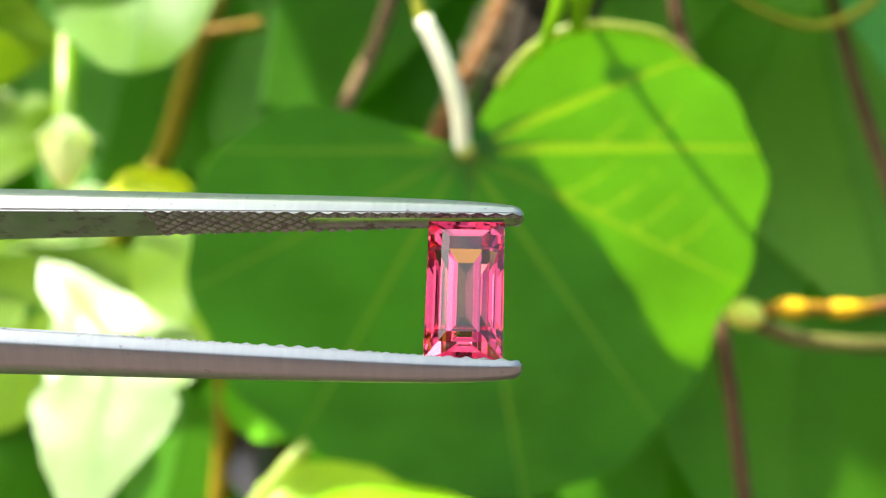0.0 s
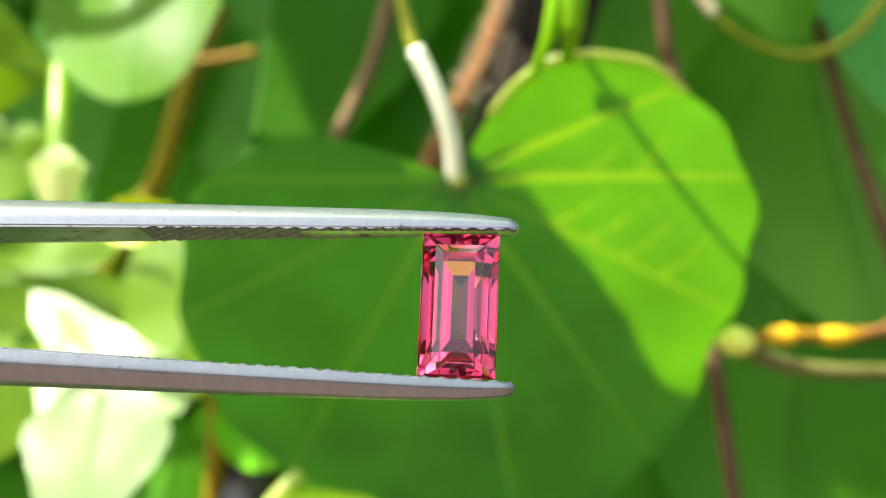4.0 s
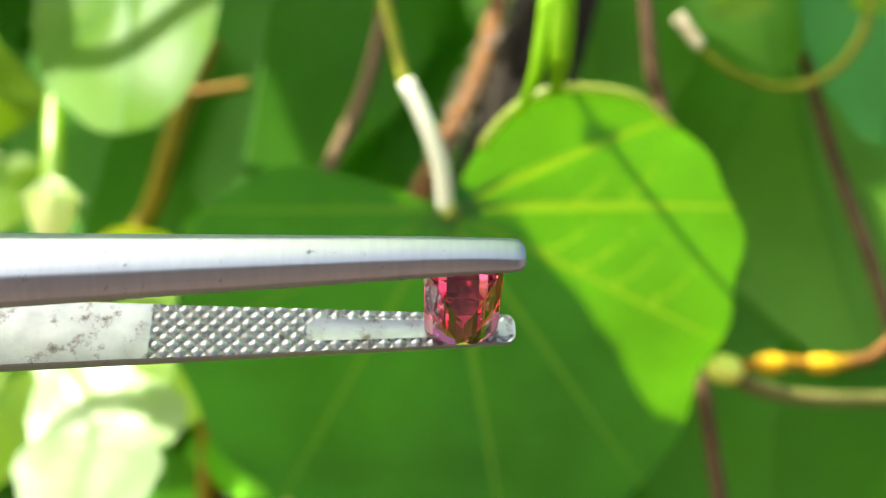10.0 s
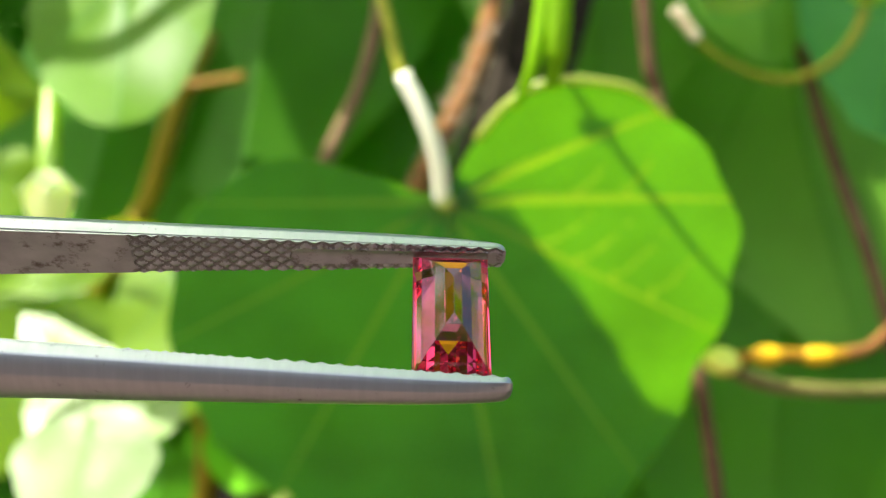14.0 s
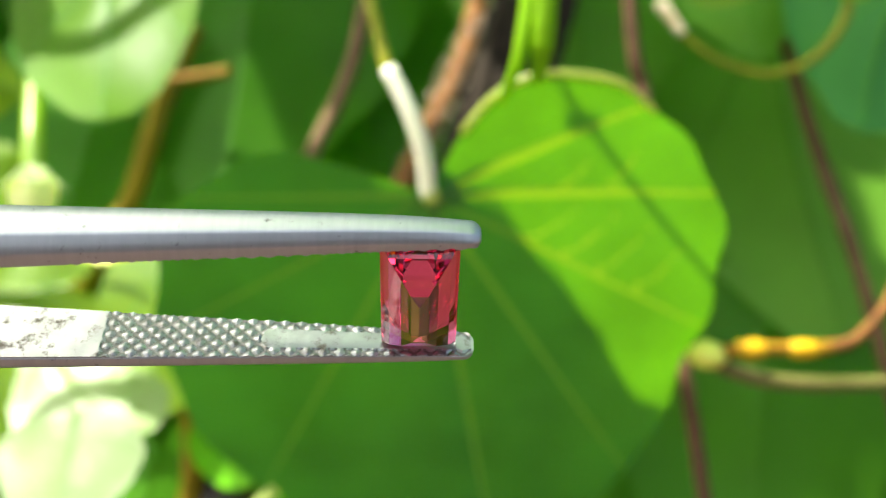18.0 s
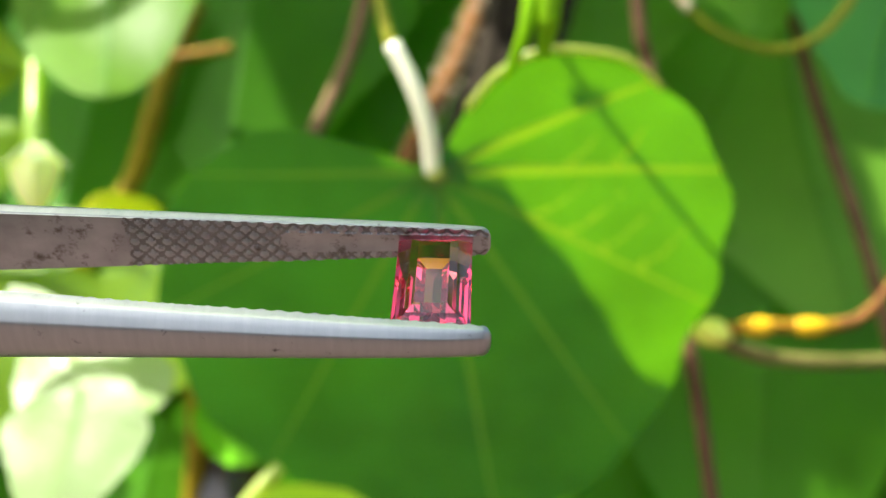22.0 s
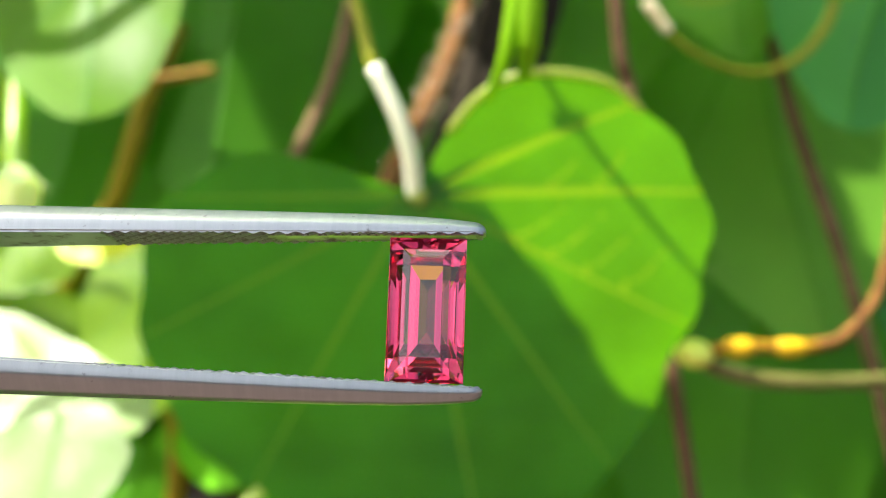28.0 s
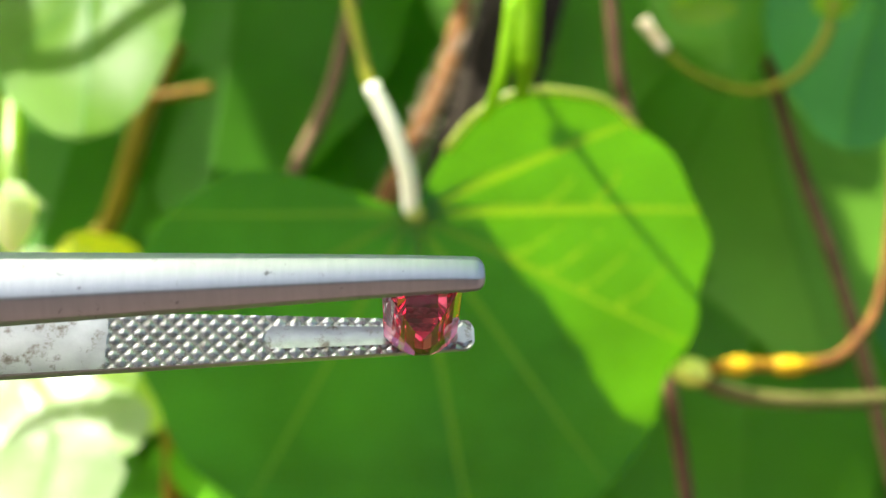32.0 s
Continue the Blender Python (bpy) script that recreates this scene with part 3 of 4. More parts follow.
lone_leaf((0.0023, 0.2620, 0.9306), laid(-48, 5), 0.04681, LEAF_FRESH, "fresh green leaf low on the vine in the sun", seed=26.0, right=ROUND)
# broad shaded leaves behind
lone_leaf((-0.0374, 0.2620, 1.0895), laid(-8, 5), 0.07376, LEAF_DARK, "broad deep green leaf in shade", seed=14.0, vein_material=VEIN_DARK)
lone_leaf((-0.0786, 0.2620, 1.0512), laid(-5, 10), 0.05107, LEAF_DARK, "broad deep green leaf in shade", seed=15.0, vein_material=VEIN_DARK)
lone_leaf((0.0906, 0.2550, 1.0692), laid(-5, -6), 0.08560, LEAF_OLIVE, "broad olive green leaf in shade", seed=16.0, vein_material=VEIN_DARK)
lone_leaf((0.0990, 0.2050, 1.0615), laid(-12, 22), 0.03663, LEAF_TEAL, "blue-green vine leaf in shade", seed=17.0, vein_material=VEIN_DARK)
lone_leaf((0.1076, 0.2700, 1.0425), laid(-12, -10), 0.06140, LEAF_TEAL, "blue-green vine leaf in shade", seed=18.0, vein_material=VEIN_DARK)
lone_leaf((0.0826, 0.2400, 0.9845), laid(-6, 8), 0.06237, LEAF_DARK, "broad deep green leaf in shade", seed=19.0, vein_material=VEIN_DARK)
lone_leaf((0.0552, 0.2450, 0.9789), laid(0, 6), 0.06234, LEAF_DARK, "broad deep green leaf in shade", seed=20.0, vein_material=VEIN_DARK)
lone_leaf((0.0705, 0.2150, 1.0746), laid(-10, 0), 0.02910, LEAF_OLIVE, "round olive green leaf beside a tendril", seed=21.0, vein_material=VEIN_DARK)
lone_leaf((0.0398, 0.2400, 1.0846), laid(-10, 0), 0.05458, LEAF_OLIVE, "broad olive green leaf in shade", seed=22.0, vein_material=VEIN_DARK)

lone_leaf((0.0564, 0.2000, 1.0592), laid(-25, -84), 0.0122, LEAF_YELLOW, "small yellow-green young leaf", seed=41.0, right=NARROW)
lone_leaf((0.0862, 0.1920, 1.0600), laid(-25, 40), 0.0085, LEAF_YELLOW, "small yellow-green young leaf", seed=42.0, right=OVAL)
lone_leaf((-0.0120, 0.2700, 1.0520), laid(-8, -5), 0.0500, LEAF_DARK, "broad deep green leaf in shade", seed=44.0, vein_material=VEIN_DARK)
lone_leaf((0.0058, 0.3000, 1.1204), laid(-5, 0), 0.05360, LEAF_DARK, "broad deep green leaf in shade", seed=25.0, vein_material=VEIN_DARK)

# flower bud
bud = thing("flower_bud", (-0.0643, 0.1780, 1.0218), "pale yellow-green flower bud hanging on its stalk", "flower bud")
bb = Vector((-0.0643, 0.1780, 1.0218))
part("stalk", tube(bmesh.new(), [Vector(p) - bb for p in ((-0.0698, 0.1960, 1.0510), (-0.0677, 0.1880, 1.0388), (-0.0651, 0.1800, 1.0284), (-0.0643, 0.1780, 1.0208))], 0.00164, 0.00183, 10), STEM_GREEN, bud)
bm = bmesh.new()
prof = [(0.02, 0.0), (0.5, 0.04), (0.86, 0.14), (1.0, 0.3), (0.93, 0.5), (0.66, 0.75), (0.36, 0.92), (0.04, 1.0)]
rows = [[bm.verts.new((math.cos(a) * r * 0.0039 * (1 + 0.1 * math.cos(5 * a)), math.sin(a) * r * 0.0039 * (1 + 0.1 * math.cos(5 * a)), -h * 0.01176))
         for a in (2 * math.pi * k / 20 for k in range(20))] for r, h in prof]
for a, b in zip(rows, rows[1:]):
    for k in range(20):
        bm.faces.new((a[k], b[k], b[(k + 1) % 20], a[(k + 1) % 20]))
part("petals", bm, PETAL, bud)
for k in range(5):
    sp = leaf(bud, (0, 0, -0.00039), pose(0, 0, 0, 0, 0, 72 * k + 20) @ pose(0, -0.0025, 0, -38, 0, 0), 0.0046, OVAL, material=SEPAL, ribs=False, name="sepal", rings=4, spokes=20, fold=0.2)

# ---- leaf wall behind, and unseen sun-blocking leaves added above ----
def loose_leaves(name, count, place, material, label, size, seed, keep):
    rng = random.Random(seed)
    bm = bmesh.new()
    made = 0
    while made < count:
        p, m = place(rng)
        s = rng.uniform(*size)
        if not keep(p, s):
            continue
        made += 1
        mid = bm.verts.new(p)
        ring = []
        for k in range(18):
            a = -180 + 20 * k
            r = reach(HEART, a) * s
            u, v = math.sin(radians(a)) * r, -math.cos(radians(a)) * r
            ring.append(bm.verts.new(p + m @ Vector((u, 0.2 * abs(u) + 0.3 * v * abs(v) / s, v))))
        for k in range(18):
            bm.faces.new((mid, ring[(k + 1) % 18], ring[k]))
    ob = part(name, bm, material)
    return tagged(ob, label, "foliage", kind="stuff")


def wall_place(rng):
    y = rng.uniform(0.285, 0.42)
    p = Vector((rng.uniform(-0.3, 0.3), y, EYE + rng.uniform(-0.55, 0.5) * y))
    return p, Euler((radians(rng.uniform(-50, 20)), radians(rng.uniform(-60, 60)), radians(rng.uniform(-25, 25)))).to_matrix()


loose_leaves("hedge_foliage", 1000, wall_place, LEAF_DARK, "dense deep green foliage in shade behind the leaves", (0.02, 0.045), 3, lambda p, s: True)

# sunlit spots: the added leaves above leave gaps over these
LIT = [((0.0020, 0.1500, 0.9535), 0.017), ((0.0021, 0.2450, 0.9278), 0.025), ((0.0021, 0.2400, 0.9196), 0.025), ((0.0257, 0.1500, 1.0261), 0.010), ((0.0362, 0.1500, 1.0171), 0.011), ((0.0378, 0.1500, 1.0074), 0.010), ((0.0273, 0.1500, 1.0115), 0.010), ((0.0322, 0.1500, 0.9985), 0.008), ((0.0346, 0.1500, 0.9887), 0.005),
       ((0.0175, 0.1500, 1.0171), 0.006), ((0.0143, 0.1500, 1.0253), 0.005), ((0.0005, 0.1460, 1.0246), 0.006), ((0.0027, 0.1480, 1.0177), 0.005), ((-0.0019, 0.1460, 1.0301), 0.006), ((0.0089, 0.1920, 1.0427), 0.007), ((0.0016, 0.1820, 1.0247), 0.006), ((-0.0491, 0.1500, 0.9773), 0.018), ((-0.0464, 0.1420, 0.9724), 0.014), ((-0.0642, 0.1780, 1.0165), 0.014), ((-0.0645, 0.1780, 1.0290), 0.006),
       ((-0.0549, 0.1900, 1.0413), 0.014), ((-0.0467, 0.1900, 1.0413), 0.016), ((-0.0535, 0.1850, 1.0342), 0.014), ((-0.0572, 0.1750, 0.9698), 0.014), ((-0.0601, 0.1900, 0.9888), 0.014), ((-0.0554, 0.1960, 1.0097), 0.018), ((-0.0889, 0.2150, 1.0444), 0.014), ((-0.0644, 0.1780, 1.0261), 0.008), ((0.0556, 0.1640, 0.9908), 0.005), ((0.0645, 0.1640, 0.9905), 0.005),
       ((0.0479, 0.1650, 0.9898), 0.007), ((0.0173, 0.1330, 1.0303), 0.008), ((0.0145, 0.1330, 1.0303), 0.007), ((-0.0171, 0.1720, 0.9619), 0.016), ((-0.0261, 0.1700, 0.9624), 0.012), ((-0.0377, 0.2220, 0.9653), 0.009), ((0.0067, 0.1880, 1.0357), 0.006), ((-0.0614, 0.2250, 0.9928), 0.018)]


def clear(p, s):
    if p.z - EYE < 0.40 * p.y + 0.03:
        return False
    for c, r in LIT:
        d = p - Vector(c)
        if (d - TO_SUN * d.dot(TO_SUN)).length < r + s * 0.95:
            return False
    return True


def blocker_place(rng):
    p = Vector((rng.uniform(-0.6, 0.3), rng.uniform(0.16, 0.7), EYE + rng.uniform(0.12, 0.5)))
    return p, Euler((radians(rng.uniform(-80, -20)), radians(rng.uniform(-40, 40)), radians(rng.uniform(-180, 180)))).to_matrix()


# added out of view only to shade everything outside the LIT spots
loose_leaves("canopy_foliage", 1450, blocker_place, LEAF_TEAL, "unseen leaves added above to block the sun, with gaps", (0.012, 0.034), 8, clear)

# unseen leaves and a twig added towards the sun, shaped to shade the large leaf and others
lone_leaf(Vector((-0.0042, 0.1760, 0.9810)) + TO_SUN * 0.2, laid(38, 0), 0.0370, LEAF_TEAL, "unseen leaf added above to cast shade", seed=31.0, right=(1.0, 1.182, 1.364, 1.546, 1.718, 1.89, 1.919, 1.924, 1.759, 1.165, 1.079, 1.042, 1.018, 1.028, 1.05, 1.114, 1.221, 1.17, 1.165), left=(0.918, 0.897, 0.874, 0.852, 0.859, 0.872, 0.893, 0.938, 0.983, 1.029, 1.087, 1.145, 1.203, 1.268, 1.361, 1.439, 1.496, 1.38, 1.354),
          fold=0.0, droop=0.0, ripple=0.02, vein_material=VEIN_DARK)
lone_leaf(Vector((-0.0502, 0.2620, 1.0413)) + TO_SUN * 0.12, laid(-20, 0), 0.04681, LEAF_TEAL, "unseen leaf added above to cast shade", seed=37.0, vein_material=VEIN_DARK)
lone_leaf(Vector((0.0860, 0.2450, 1.0190)) + TO_SUN * 0.15, laid(-20, 0), 0.0300, LEAF_TEAL, "unseen leaf added above to cast shade", seed=43.0, vein_material=VEIN_DARK, right=DISC)
lone_leaf(Vector((0.0950, 0.2000, 1.0760)) + TO_SUN * 0.12, laid(-20, 0), 0.0400, LEAF_TEAL, "unseen leaf added above to cast shade", seed=45.0, vein_material=VEIN_DARK, right=DISC)
lone_leaf(Vector((0.0660, 0.2120, 1.0850)) + TO_SUN * 0.1, laid(-20, 0), 0.0300, LEAF_TEAL, "unseen leaf added above to cast shade", seed=46.0, vein_material=VEIN_DARK, right=DISC)
lone_leaf(Vector((0.0966, 0.2720, 1.0060)) + TO_SUN * 0.2, laid(-20, 0), 0.02945, LEAF_TEAL, "unseen leaf added above to cast shade", seed=40.0, vein_material=VEIN_DARK)
lone_leaf(Vector((0.1172, 0.3300, 1.0002)) + TO_SUN * 0.2, laid(-20, 0), 0.03395, LEAF_TEAL, "unseen leaf added above to cast shade", seed=38.0, vein_material=VEIN_DARK)
lone_leaf(Vector((0.0206, 0.1420, 1.0290)) + TO_SUN * 0.09, laid(38, -62), 0.0066, LEAF_TEAL, "unseen narrow leaf added above to cast a small shadow", seed=39.0, right=NARROW, vein_material=VEIN_DARK)
lone_leaf(Vector((-0.0730, 0.2000, 1.0499)) + TO_SUN * 0.09, laid(-40, -20), 0.01841, LEAF_DARK, "unseen leaf added above to cast shade", seed=36.0, right=ROUND, vein_material=VEIN_DARK)
part("twig", tube(bmesh.new(), [rel(Vector(p) + TO_SUN * 0.1) for p in ((0.0205, 0.1370, 1.0283), (0.0243, 0.1420, 1.0231), (0.0338, 0.1500, 1.0143), (0.0461, 0.1590, 1.0027), (0.0554, 0.1660, 0.9929))], 0.00049, 0.00041, 8), STEM_RED, vine)

# two more unseen twigs, added to draw shadow bands on the left leaves
part("shade_twig", tube(bmesh.new(), [rel(Vector(p) + TO_SUN * 0.085) for p in ((-0.0711, 0.1888, 1.0462), (-0.0659, 0.1886, 1.0458), (-0.0591, 0.1894, 1.0471), (-0.0525, 0.1916, 1.0503), (-0.0450, 0.1952, 1.0557), (-0.0363, 0.1997, 1.0624))],
                        0.0022, 0.0026, 8, 6, 0.08, 1, 6), STEM_RED, vine, "unseen crooked twig added to shade the leaves below")
part("shade_twig", tube(bmesh.new(), [rel(Vector(p) + TO_SUN * 0.115) for p in ((-0.0660, 0.1803, 0.9753), (-0.0653, 0.1833, 0.9789), (-0.0630, 0.1858, 0.9818), (-0.0574, 0.1872, 0.9835), (-0.0501, 0.1866, 0.9828), (-0.0435, 0.1843, 0.9800), (-0.0377, 0.1803, 0.9753))],
                        0.0019, 0.0022, 8, 6, 0.08, 1, 7), STEM_RED, vine, "unseen crooked twig added to shade the leaves below")


def shade_place(rng):
    k = rng.uniform(0.26, 0.45)
    p = Vector((-0.02 + rng.uniform(-0.05, 0.05), 0.058 + rng.uniform(-0.025, 0.025), EYE)) + TO_SUN * k
    return p, Euler((radians(rng.uniform(-80, -20)), radians(rng.uniform(-40, 40)), radians(rng.uniform(-180, 180)))).to_matrix()


# added along the sun's path, out of view, to shade tweezers and stone
loose_leaves("canopy_branch", 110, shade_place, LEAF_DARK, "unseen leaves added to keep the sun off the tweezers", (0.012, 0.03), 12, clear)


def thicket_place(rng):
    p = Vector((rng.uniform(-1.0, 1.0), rng.uniform(0.44, 1.0), rng.uniform(0.5, 1.36)))
    if rng.random() < 0.35:
        p = Vector((rng.uniform(-0.9, 0.9), rng.uniform(0.66, 1.0), rng.uniform(0.02, 0.7)))
    return p, Euler((radians(rng.uniform(-60, 20)), radians(rng.uniform(-50, 50)), radians(rng.uniform(-60, 60)))).to_matrix()


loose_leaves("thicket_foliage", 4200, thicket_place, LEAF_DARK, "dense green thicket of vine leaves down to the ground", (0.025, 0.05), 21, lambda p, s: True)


def overhead_place(rng):
    p = Vector((rng.uniform(-0.6, 0.6), rng.uniform(-0.6, 0.1), EYE + rng.uniform(0.4, 0.9)))
    return p, Euler((radians(rng.uniform(-110, -60)), radians(rng.uniform(-30, 30)), radians(rng.uniform(-180, 180)))).to_matrix()


# added out of view to cut the sky's reflection in stone and steel
loose_leaves("overhead_foliage", 250, overhead_place, LEAF_DARK, "unseen leaves added overhead to dim sky reflections", (0.03, 0.06), 33, lambda p, s: clear(p, s) and p.z - EYE - s > 1.2 * (0.06 - p.y))

# ---- tweezers and gemstone ----
TIP = 3.7 * MM
JAW = 4.31 * MM
REAR = -92.0 * MM


def jaw_gap(x):
    """Half the opening between the inner faces: the arms close towards the rear."""
    return max(0.35 * MM, JAW + 0.0293 * x)


def arm_width(x):
    d = max(TIP - x, 0.0) / MM
    w = 1.93 + 0.0835 * d if d < 40 else 1.93 + 0.0835 * 40 + 0.03 * (d - 40)
    if d < 0.6:
        w *= math.sqrt(max(0.0, 1 - (1 - d / 0.6) ** 2)) * 0.7 + 0.3
    return w * MM


def arm_thickness(x):
    d = max(TIP - x, 0.0) / MM
    t = 0.64 + 0.56 * (1 - math.exp(-d / 3.0)) + 0.027 * min(d, 40)
    if d < 0.6:
        t *= 0.35 + 0.65 * math.sqrt(max(0.0, 1 - (1 - d / 0.6) ** 2))
    return t * MM


FLANK = [(0.485, 0.0), (0.5, 0.03), (0.5, 0.2), (0.5, 0.34), (0.496, 0.4), (0.483, 0.46), (0.4, 0.64), (0.315, 0.82), (0.29, 0.865), (0.25, 0.9), (0.13, 0.955)]
SECTION = [(-a, b) for a, b in FLANK] + [(0.0, 0.98)] + FLANK[::-1]


def arm_mesh():
    """One arm, as the upper one: inner face at the jaw gap, crowned outer face."""
    bm = bmesh.new()
    xs = [TIP - 0.0005 * MM] + [TIP - d * MM for d in (0.01, 0.04, 0.09, 0.16, 0.25, 0.36, 0.5, 0.66, 0.84, 1.1, 1.5, 2.2, 3.2, 5, 8, 12, 16, 20, 25, 30, 36, 45, 55, 65, 75, 85, 95.7)]
    rings = []
    for x in xs:
        w, t, g = arm_width(x), arm_thickness(x), jaw_gap(x)
        rings.append([bm.verts.new((x, w * a, g + 0.16 * MM + t * b)) for a, b in SECTION])
    n = len(SECTION)
    for a, b in zip(rings, rings[1:]):
        for k in range(n):
            bm.faces.new((a[k], a[(k + 1) % n], b[(k + 1) % n], b[k]))
    bm.faces.new(rings[0][::-1])
    bm.faces.new(rings[-1])
    bmesh.ops.recalc_face_normals(bm, faces=bm.faces)
    return bm


def tri(a):
    return 1 - abs((a % 1.0) * 2 - 1)


def grip_mesh():
    """The inner face: crossed grooves, then two toothed rails beside a smooth channel up to the tip."""
    bm = bmesh.new()
    xs = np.concatenate([np.linspace(-60, -19.4, 30), np.arange(-19.1, 3.62, 0.08)])
    ys = np.linspace(-1, 1, 31)
    rows, groove_marks = [], []
    for x in xs:
        d = 3.7 - x
        w = arm_width(x * MM) * 0.5 * 0.97 / MM
        row, low = [], []
        for y in ys:
            yy = y * w
            pat = min(tri((x + yy * 1.05) / 1.0), tri((x - yy * 1.05) / 1.0)) * 1.15
            teeth = min(1.0, pat)
            if d > 22.6 or (d < 1.2 and abs(y) < 0.6):
                h = 0.10
            elif d > 13.2 - 0.8 * abs(y):
                h = 0.155 * teeth
            else:
                h = 0.155 * teeth if abs(y) > 0.56 else 0.02 + 0.1 * (y / 0.56) ** 2
            # marks groove bottoms for the darker colour, shade and grime together
            low.append(int(h < 0.04 and (d > 13.2 - 0.8 * abs(y) or abs(y) > 0.56)))
            edge = 0.03 if abs(y) > 0.97 else 0
            row.append(bm.verts.new((x * MM, yy * MM, jaw_gap(x * MM) + (0.157 - h * (1 - edge)) * MM)))
        rows.append(row)
        groove_marks.append(low)
    for i, (a, b) in enumerate(zip(rows, rows[1:])):
        for k in range(len(ys) - 1):
            f = bm.faces.new((a[k], b[k], b[k + 1], a[k + 1]))
            f.material_index = int(groove_marks[i][k] + groove_marks[i][k + 1] + groove_marks[i + 1][k] + groove_marks[i + 1][k + 1] > 1)
    # skirt into the arm
    for side in (0, -1):
        for a, b in zip(rows, rows[1:]):
            va, vb = a[side], b[side]
            da = bm.verts.new((va.co.x, va.co.y, jaw_gap(va.co.x) + 0.3 * MM))
            db = bm.verts.new((vb.co.x, vb.co.y, jaw_gap(vb.co.x) + 0.3 * MM))
            bm.faces.new((va, vb, db, da))
    return bm


tweezers = thing("tweezers", (0, 0, 0), "brushed steel gem tweezers with knurled tips gripping a stone", "tweezers")
upper = part("arm", arm_mesh(), STEEL, tweezers, "", 40)
part("grip_face", grip_mesh(), STEEL_GRIP, upper, "knurled inner face with dark dirt and painted groove shade", 50).data.materials.append(GROOVE_SHADE_DIRT)
lower = new("arm", upper.data)
lower.parent = tweezers
lower.matrix_basis = pose(0, 0, 0, 180, 0, 0)
g2 = new("grip_face", upper.children[0].data)
g2.parent = lower
tagged(g2, "knurled inner face with dark dirt and painted groove shade")
bm = bmesh.new()
bmesh.ops.create_cube(bm, size=1)
for vtx in bm.verts:
    vtx.co = Vector((REAR - 4 * MM + vtx.co.x * 8 * MM, vtx.co.y * 6 * MM, vtx.co.z * 4.4 * MM))
bmesh.ops.bevel(bm, geom=bm.edges[:], offset=0.8 * MM, segments=2, affect="EDGES")
part("joint", bm, STEEL, tweezers, "", 40)

# step-cut stone: half width, half length and depth of each step, from the table to the keel
STEPS = [(0.95, 2.92, -1.2), (1.42, 3.46, -0.92), (2.25, 4.26, -0.16), (2.29, 4.3, -0.11), (2.29, 4.3, 0.08), (2.25, 4.25, 0.13),
         (1.78, 3.62, 0.9), (1.05, 2.75, 1.76), (0.48, 1.94, 2.26), (0.015, 1.25, 2.42)]


def stone_part(name, first, last, label):
    """The steps from one ring to another; the table and the keel close the ends."""
    bm = bmesh.new()
    rings = [[bm.verts.new((sx * a * MM + 0.28 * MM, d * MM, sz * b * MM)) for sx, sz in ((-1, -1), (1, -1), (1, 1), (-1, 1))] for a, b, d in STEPS[first:last + 1]]
    if first == last:
        bm.faces.new(rings[0])
    for a, b in zip(rings, rings[1:]):
        for k in range(4):
            bm.faces.new((a[k], b[k], b[(k + 1) % 4], a[(k + 1) % 4]))
    if last == len(STEPS) - 1:
        bm.faces.new(rings[-1][::-1])
    for f in bm.faces:
        f.normal_update()
        if f.normal.dot(f.calc_center_median() - Vector((0.28 * MM, 0.3 * MM, 0))) < 0:
            f.normal_flip()
    return part(name, bm, GEM, gem, label, 0)


gem = thing("gemstone", (0, 0, 0), "pink-red step-cut rectangular gemstone held in tweezers", "gemstone")
stone_part("table", 0, 0, "flat top facet")
stone_part("crown", 0, 2, "two rows of step-cut upper facets")
stone_part("girdle", 2, 5, "thin bevelled edge of the stone")
stone_part("pavilion", 5, 9, "step-cut lower facets meeting in a keel")

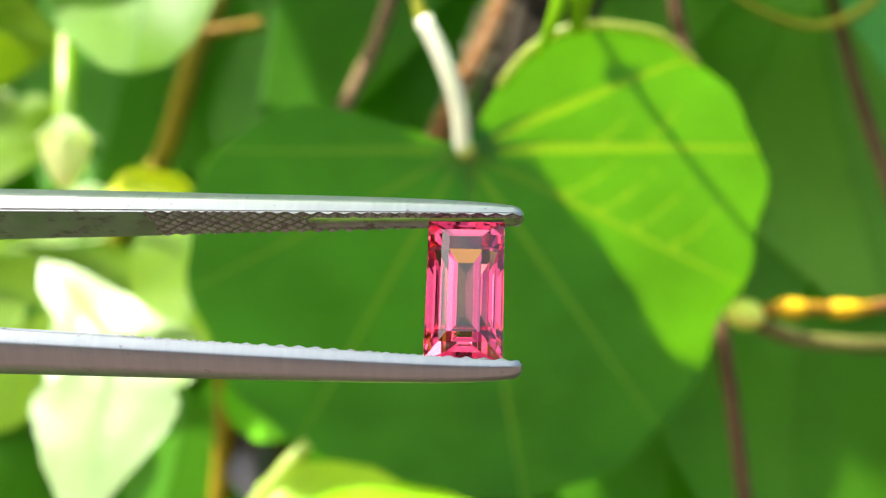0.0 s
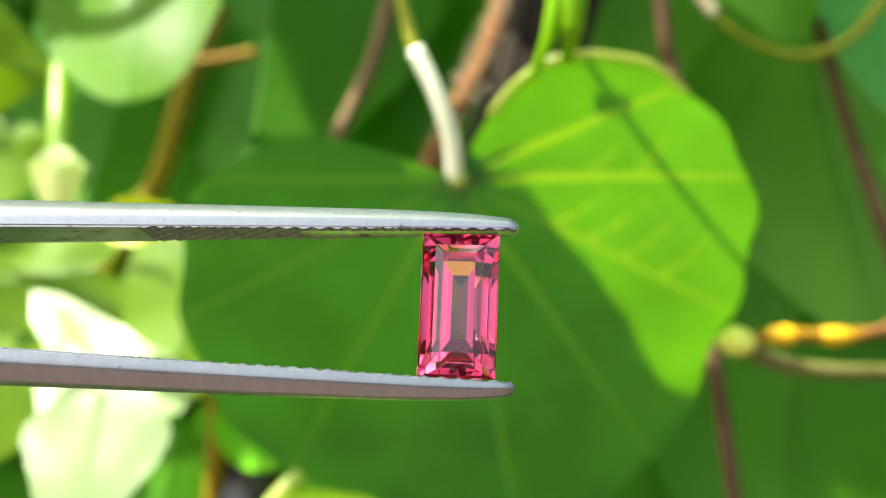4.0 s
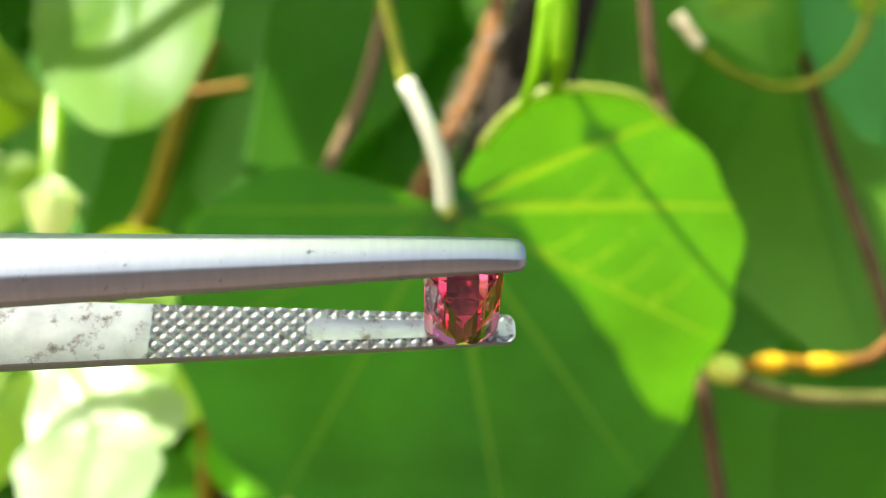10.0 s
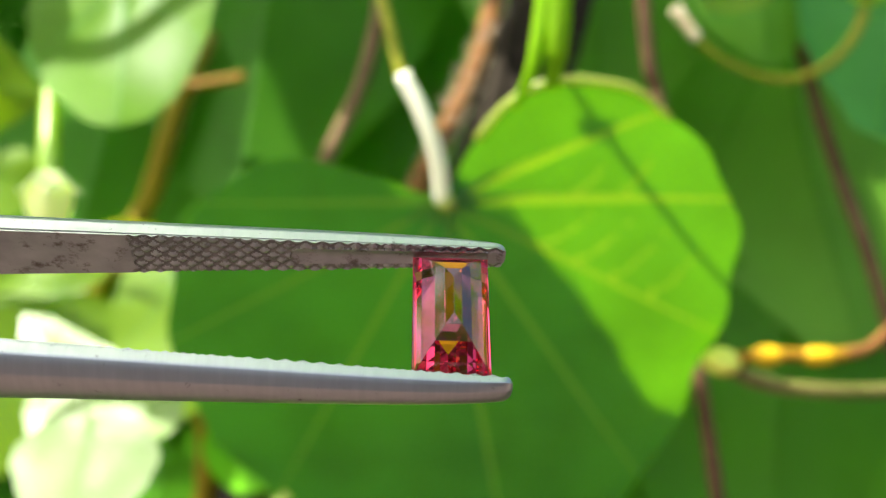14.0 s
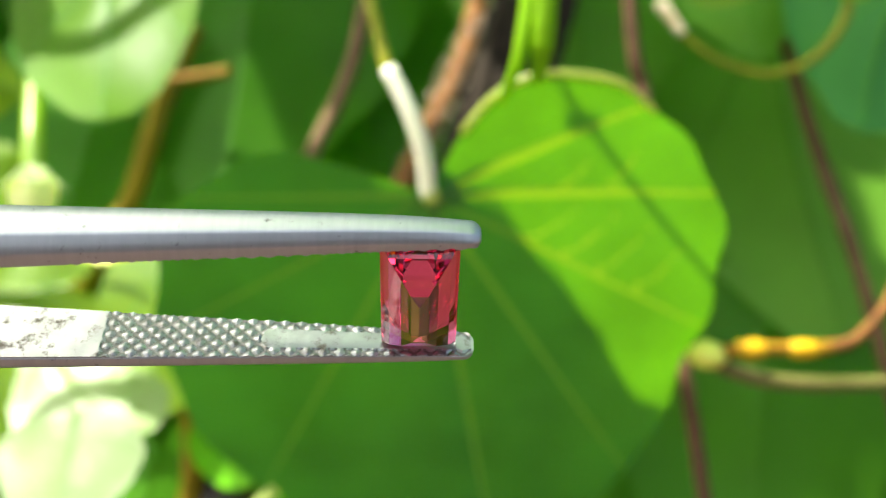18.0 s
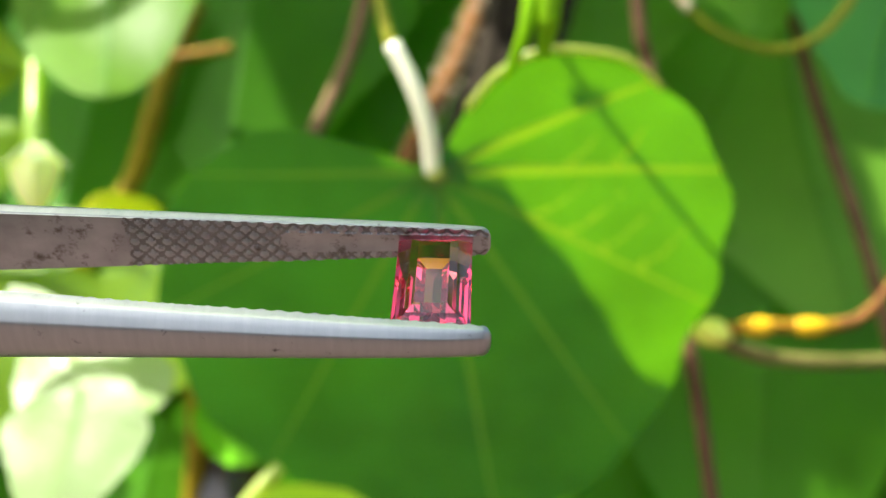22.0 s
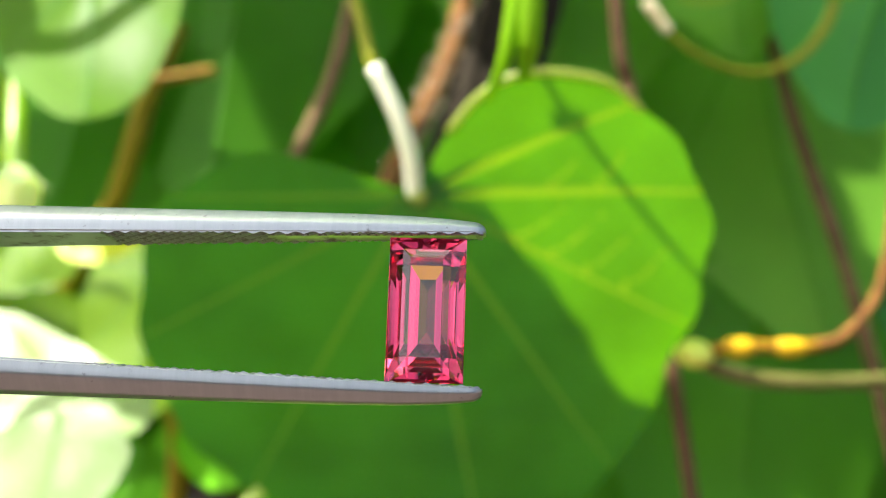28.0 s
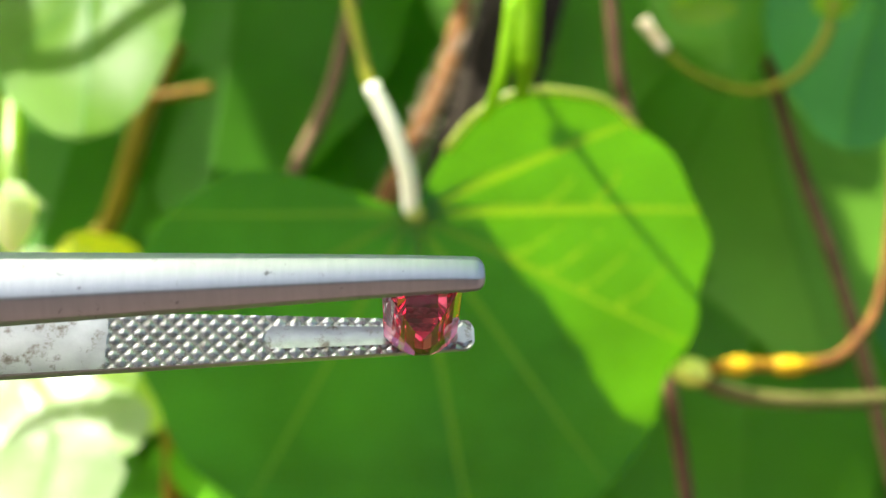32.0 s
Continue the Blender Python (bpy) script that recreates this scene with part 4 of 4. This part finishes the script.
# seconds; place in millimetres from the stand; turn in degrees about x, y and z
HELD_ROWS = [
    (0, 1.01, 61.57, -2.39, -21.43, 1.11, -2.75),
    (0.5, 0.9, 61.7, -2.9, -24.83, 1.43, -3.44),
    (1, 0.89, 61.48, -2.17, -31.18, 0.69, -3.08),
    (1.5, 0.85, 61.33, -1.56, -36.5, 0.94, -3.49),
    (2, 0.76, 60.87, -1.18, -27.91, 0.55, -2.95),
    (2.5, 0.82, 61.34, -1.61, -23.7, 1, -3.28),
    (3, 1.07, 61.39, -1.92, -12.29, 1.22, -3.9),
    (3.5, 1.04, 61.28, -1.64, -11.73, 1.77, -4.99),
    (5.5, 1.43, 61.15, -1.72, -7.08, 1.35, -3.63),
    (6, 1.5, 60.65, -1.54, -9.72, 1.29, -4.01),
    (6.5, 1.68, 60.57, -1.34, -17.2, 1.17, -4.03),
    (7, 1.57, 60.4, -1.92, -31.33, 0.64, -3.91),
    (7.2, 1.3, 60.31, -1.86, -37.53, 0.26, -4.15),
    (7.4, 1.01, 60.21, -1.55, -41.45, -0.41, -3.82),
    (7.6, 0.79, 60.04, -0.89, -52.43, -0.61, -3.27),
    (7.8, 0.91, 59.82, -0.72, -60.62, -0.98, -2.53),
    (8, 1, 59.64, -1.18, -67.23, -1.05, -2.11),
    (8.2, 1.17, 59.68, -1.21, -74.04, -1.17, -2.12),
    (8.4, 1.37, 59.7, -1.1, -80, -0.9, -2.02),
    (8.6, 1.59, 59.68, -0.94, -83.96, -0.79, -1.7),
    (9, 1.67, 59.6, -1.21, -99.5, -0.76, -1.44),
    (9.2, 1.65, 59.52, -0.3, -100.95, -0.88, -0.92),
    (9.4, 1.66, 59.45, 0.19, -105.93, -1.04, -0.1),
    (9.6, 1.64, 59.45, -0.01, -111.02, -0.94, 0.24),
    (9.8, 1.84, 59.47, -0.45, -114.04, -0.91, 0.18),
    (10, 1.95, 59.41, 0.61, -117.14, -0.9, 0),
    (10.2, 1.85, 59.61, 0.9, -117.58, -1.05, -0.41),
    (10.4, 1.82, 59.87, 0.02, -120.44, -0.91, -0.57),
    (10.6, 1.58, 59.96, -0.21, -123.25, -0.84, -0.72),
    (11, 1.08, 59.91, -1.15, -130.5, -0.54, 0.07),
    (11.5, 1.1, 59.51, -0.94, -140.45, -0.11, -0.34),
    (12, 1.09, 59.33, -0.59, -155.45, 0.88, -1.52),
    (12.5, 1.38, 58.9, -0.18, -166.23, 1.33, -2.64),
    (13, 1.26, 59.35, -0.9, -190.45, 1.32, -2.19),
    (13.5, 1.29, 59.3, -1.02, -203.14, 1.25, -0.27),
    (14, 1.47, 59.49, -0.99, -214.5, 2.21, 2.24),
    (14.2, 1.35, 59.31, -0.03, -216.09, 1.58, 2.17),
    (14.5, 1.18, 59.07, 0.68, -225.27, 0.84, 1.71),
    (16.5, 0.76, 59.17, 0.14, -183.0, 1.35, -2.91),
    (17, 0.6, 59.27, -0.29, -156.75, 0.75, -1.73),
    (17.5, 0.17, 59.17, 0.23, -146, 0.56, -0.46),
    (17.8, 0.32, 59.4, -0.52, -140.94, 0.97, 0.27),
    (18, 0.47, 59.51, 0.06, -134.21, 0.95, -0.09),
    (18.2, 0.48, 59.53, 0.27, -129.89, 0.9, -0.05),
    (18.5, 0.62, 59.58, 0.37, -122.17, 0.62, -0.7),
    (18.8, 1.04, 59.43, 0.59, -112.82, 0.44, -0.72),
    (19, 1.07, 59.35, 0.34, -108.25, 0.29, -0.79),
    (19.2, 1.14, 59.33, 0.09, -102.22, 0.91, -0.34),
    (19.4, 1.05, 59.33, -0.51, -97.83, 1.5, -0.17),
    (19.8, 1.09, 59.41, -0.36, -82.27, 1.18, -1.14),
    (20, 1.03, 59.47, -0.61, -78.59, 1, -1.22),
    (20.5, 1.04, 59.57, -1.64, -72.57, 1.32, -2.38),
    (21, 1.25, 59.79, -1.91, -65.1, 1.61, -3.01),
    (21.5, 1.22, 60.16, -1.59, -59.12, 1.68, -3.18),
    (22, 0.95, 60.29, -0.91, -52.26, 1.64, -3.14),
    (22.5, 1.23, 60.03, -1.43, -44.04, 1.55, -3.33),
    (23, 1.48, 60.53, -1.24, -38.23, 1.39, -3.64),
    (23.5, 1.28, 60.22, -1.39, -34.11, 1.58, -4.16),
    (24, 1.64, 60.51, -1.03, -30.18, 1.34, -4.56),
    (24.5, 1.48, 60.52, -1.01, -26.3, 1.79, -5.14),
    (25, 1.5, 60.27, -0.23, -15.91, 1.52, -4.87),
    (25.5, 1.5, 60.36, -0.65, -12.46, 1.62, -5.87),
    (27.5, 1.59, 60.34, -0.63, -24.2, 1.74, -4.78),
    (28, 1.75, 60.2, -1, -9.21, 2.13, -4.8),
    (28.5, 1.54, 60.44, -1.23, -3.54, 1.99, -4.69),
    (29, 1.2, 60.52, -0.72, -16.82, 1.34, -4.47),
    (29.4, 1.18, 60.63, -0.06, -27.92, 0.83, -3.7),
    (29.7, 1.13, 60.83, 0, -36.3, 0.48, -3.23),
    (30, 1.27, 61.07, 0.04, -47.25, 0.24, -3.19),
    (30.2, 1.15, 60.9, -0.21, -52.87, 0.23, -3.71),
    (30.4, 1.27, 60.69, 0.14, -56.97, -0.04, -3.37),
    (30.7, 1.47, 60.47, 1.22, -68.17, -0.65, -2.55),
    (31, 1.47, 60.4, 0.74, -76.84, -1.33, -2.09),
    (31.2, 1.53, 60.46, 0.61, -88.96, -1.02, -1.46),
    (31.4, 1.53, 60.5, 0.86, -97.29, -0.78, -1.07),
    (31.6, 1.51, 60.53, 0.78, -101.47, -0.69, -0.29),
    (31.8, 1.58, 60.54, 0.32, -109.02, -0.73, 0.31),
    (32, 1.59, 60.53, 0.18, -112.46, -0.89, 0.31),
]


def motions():
    rows = [(t, pose(x * MM, y * MM, EYE + z * MM, a, b, c)) for t, x, y, z, a, b, c in HELD_ROWS]
    walk(tweezers, rows)
    walk(gem, rows)


motions()
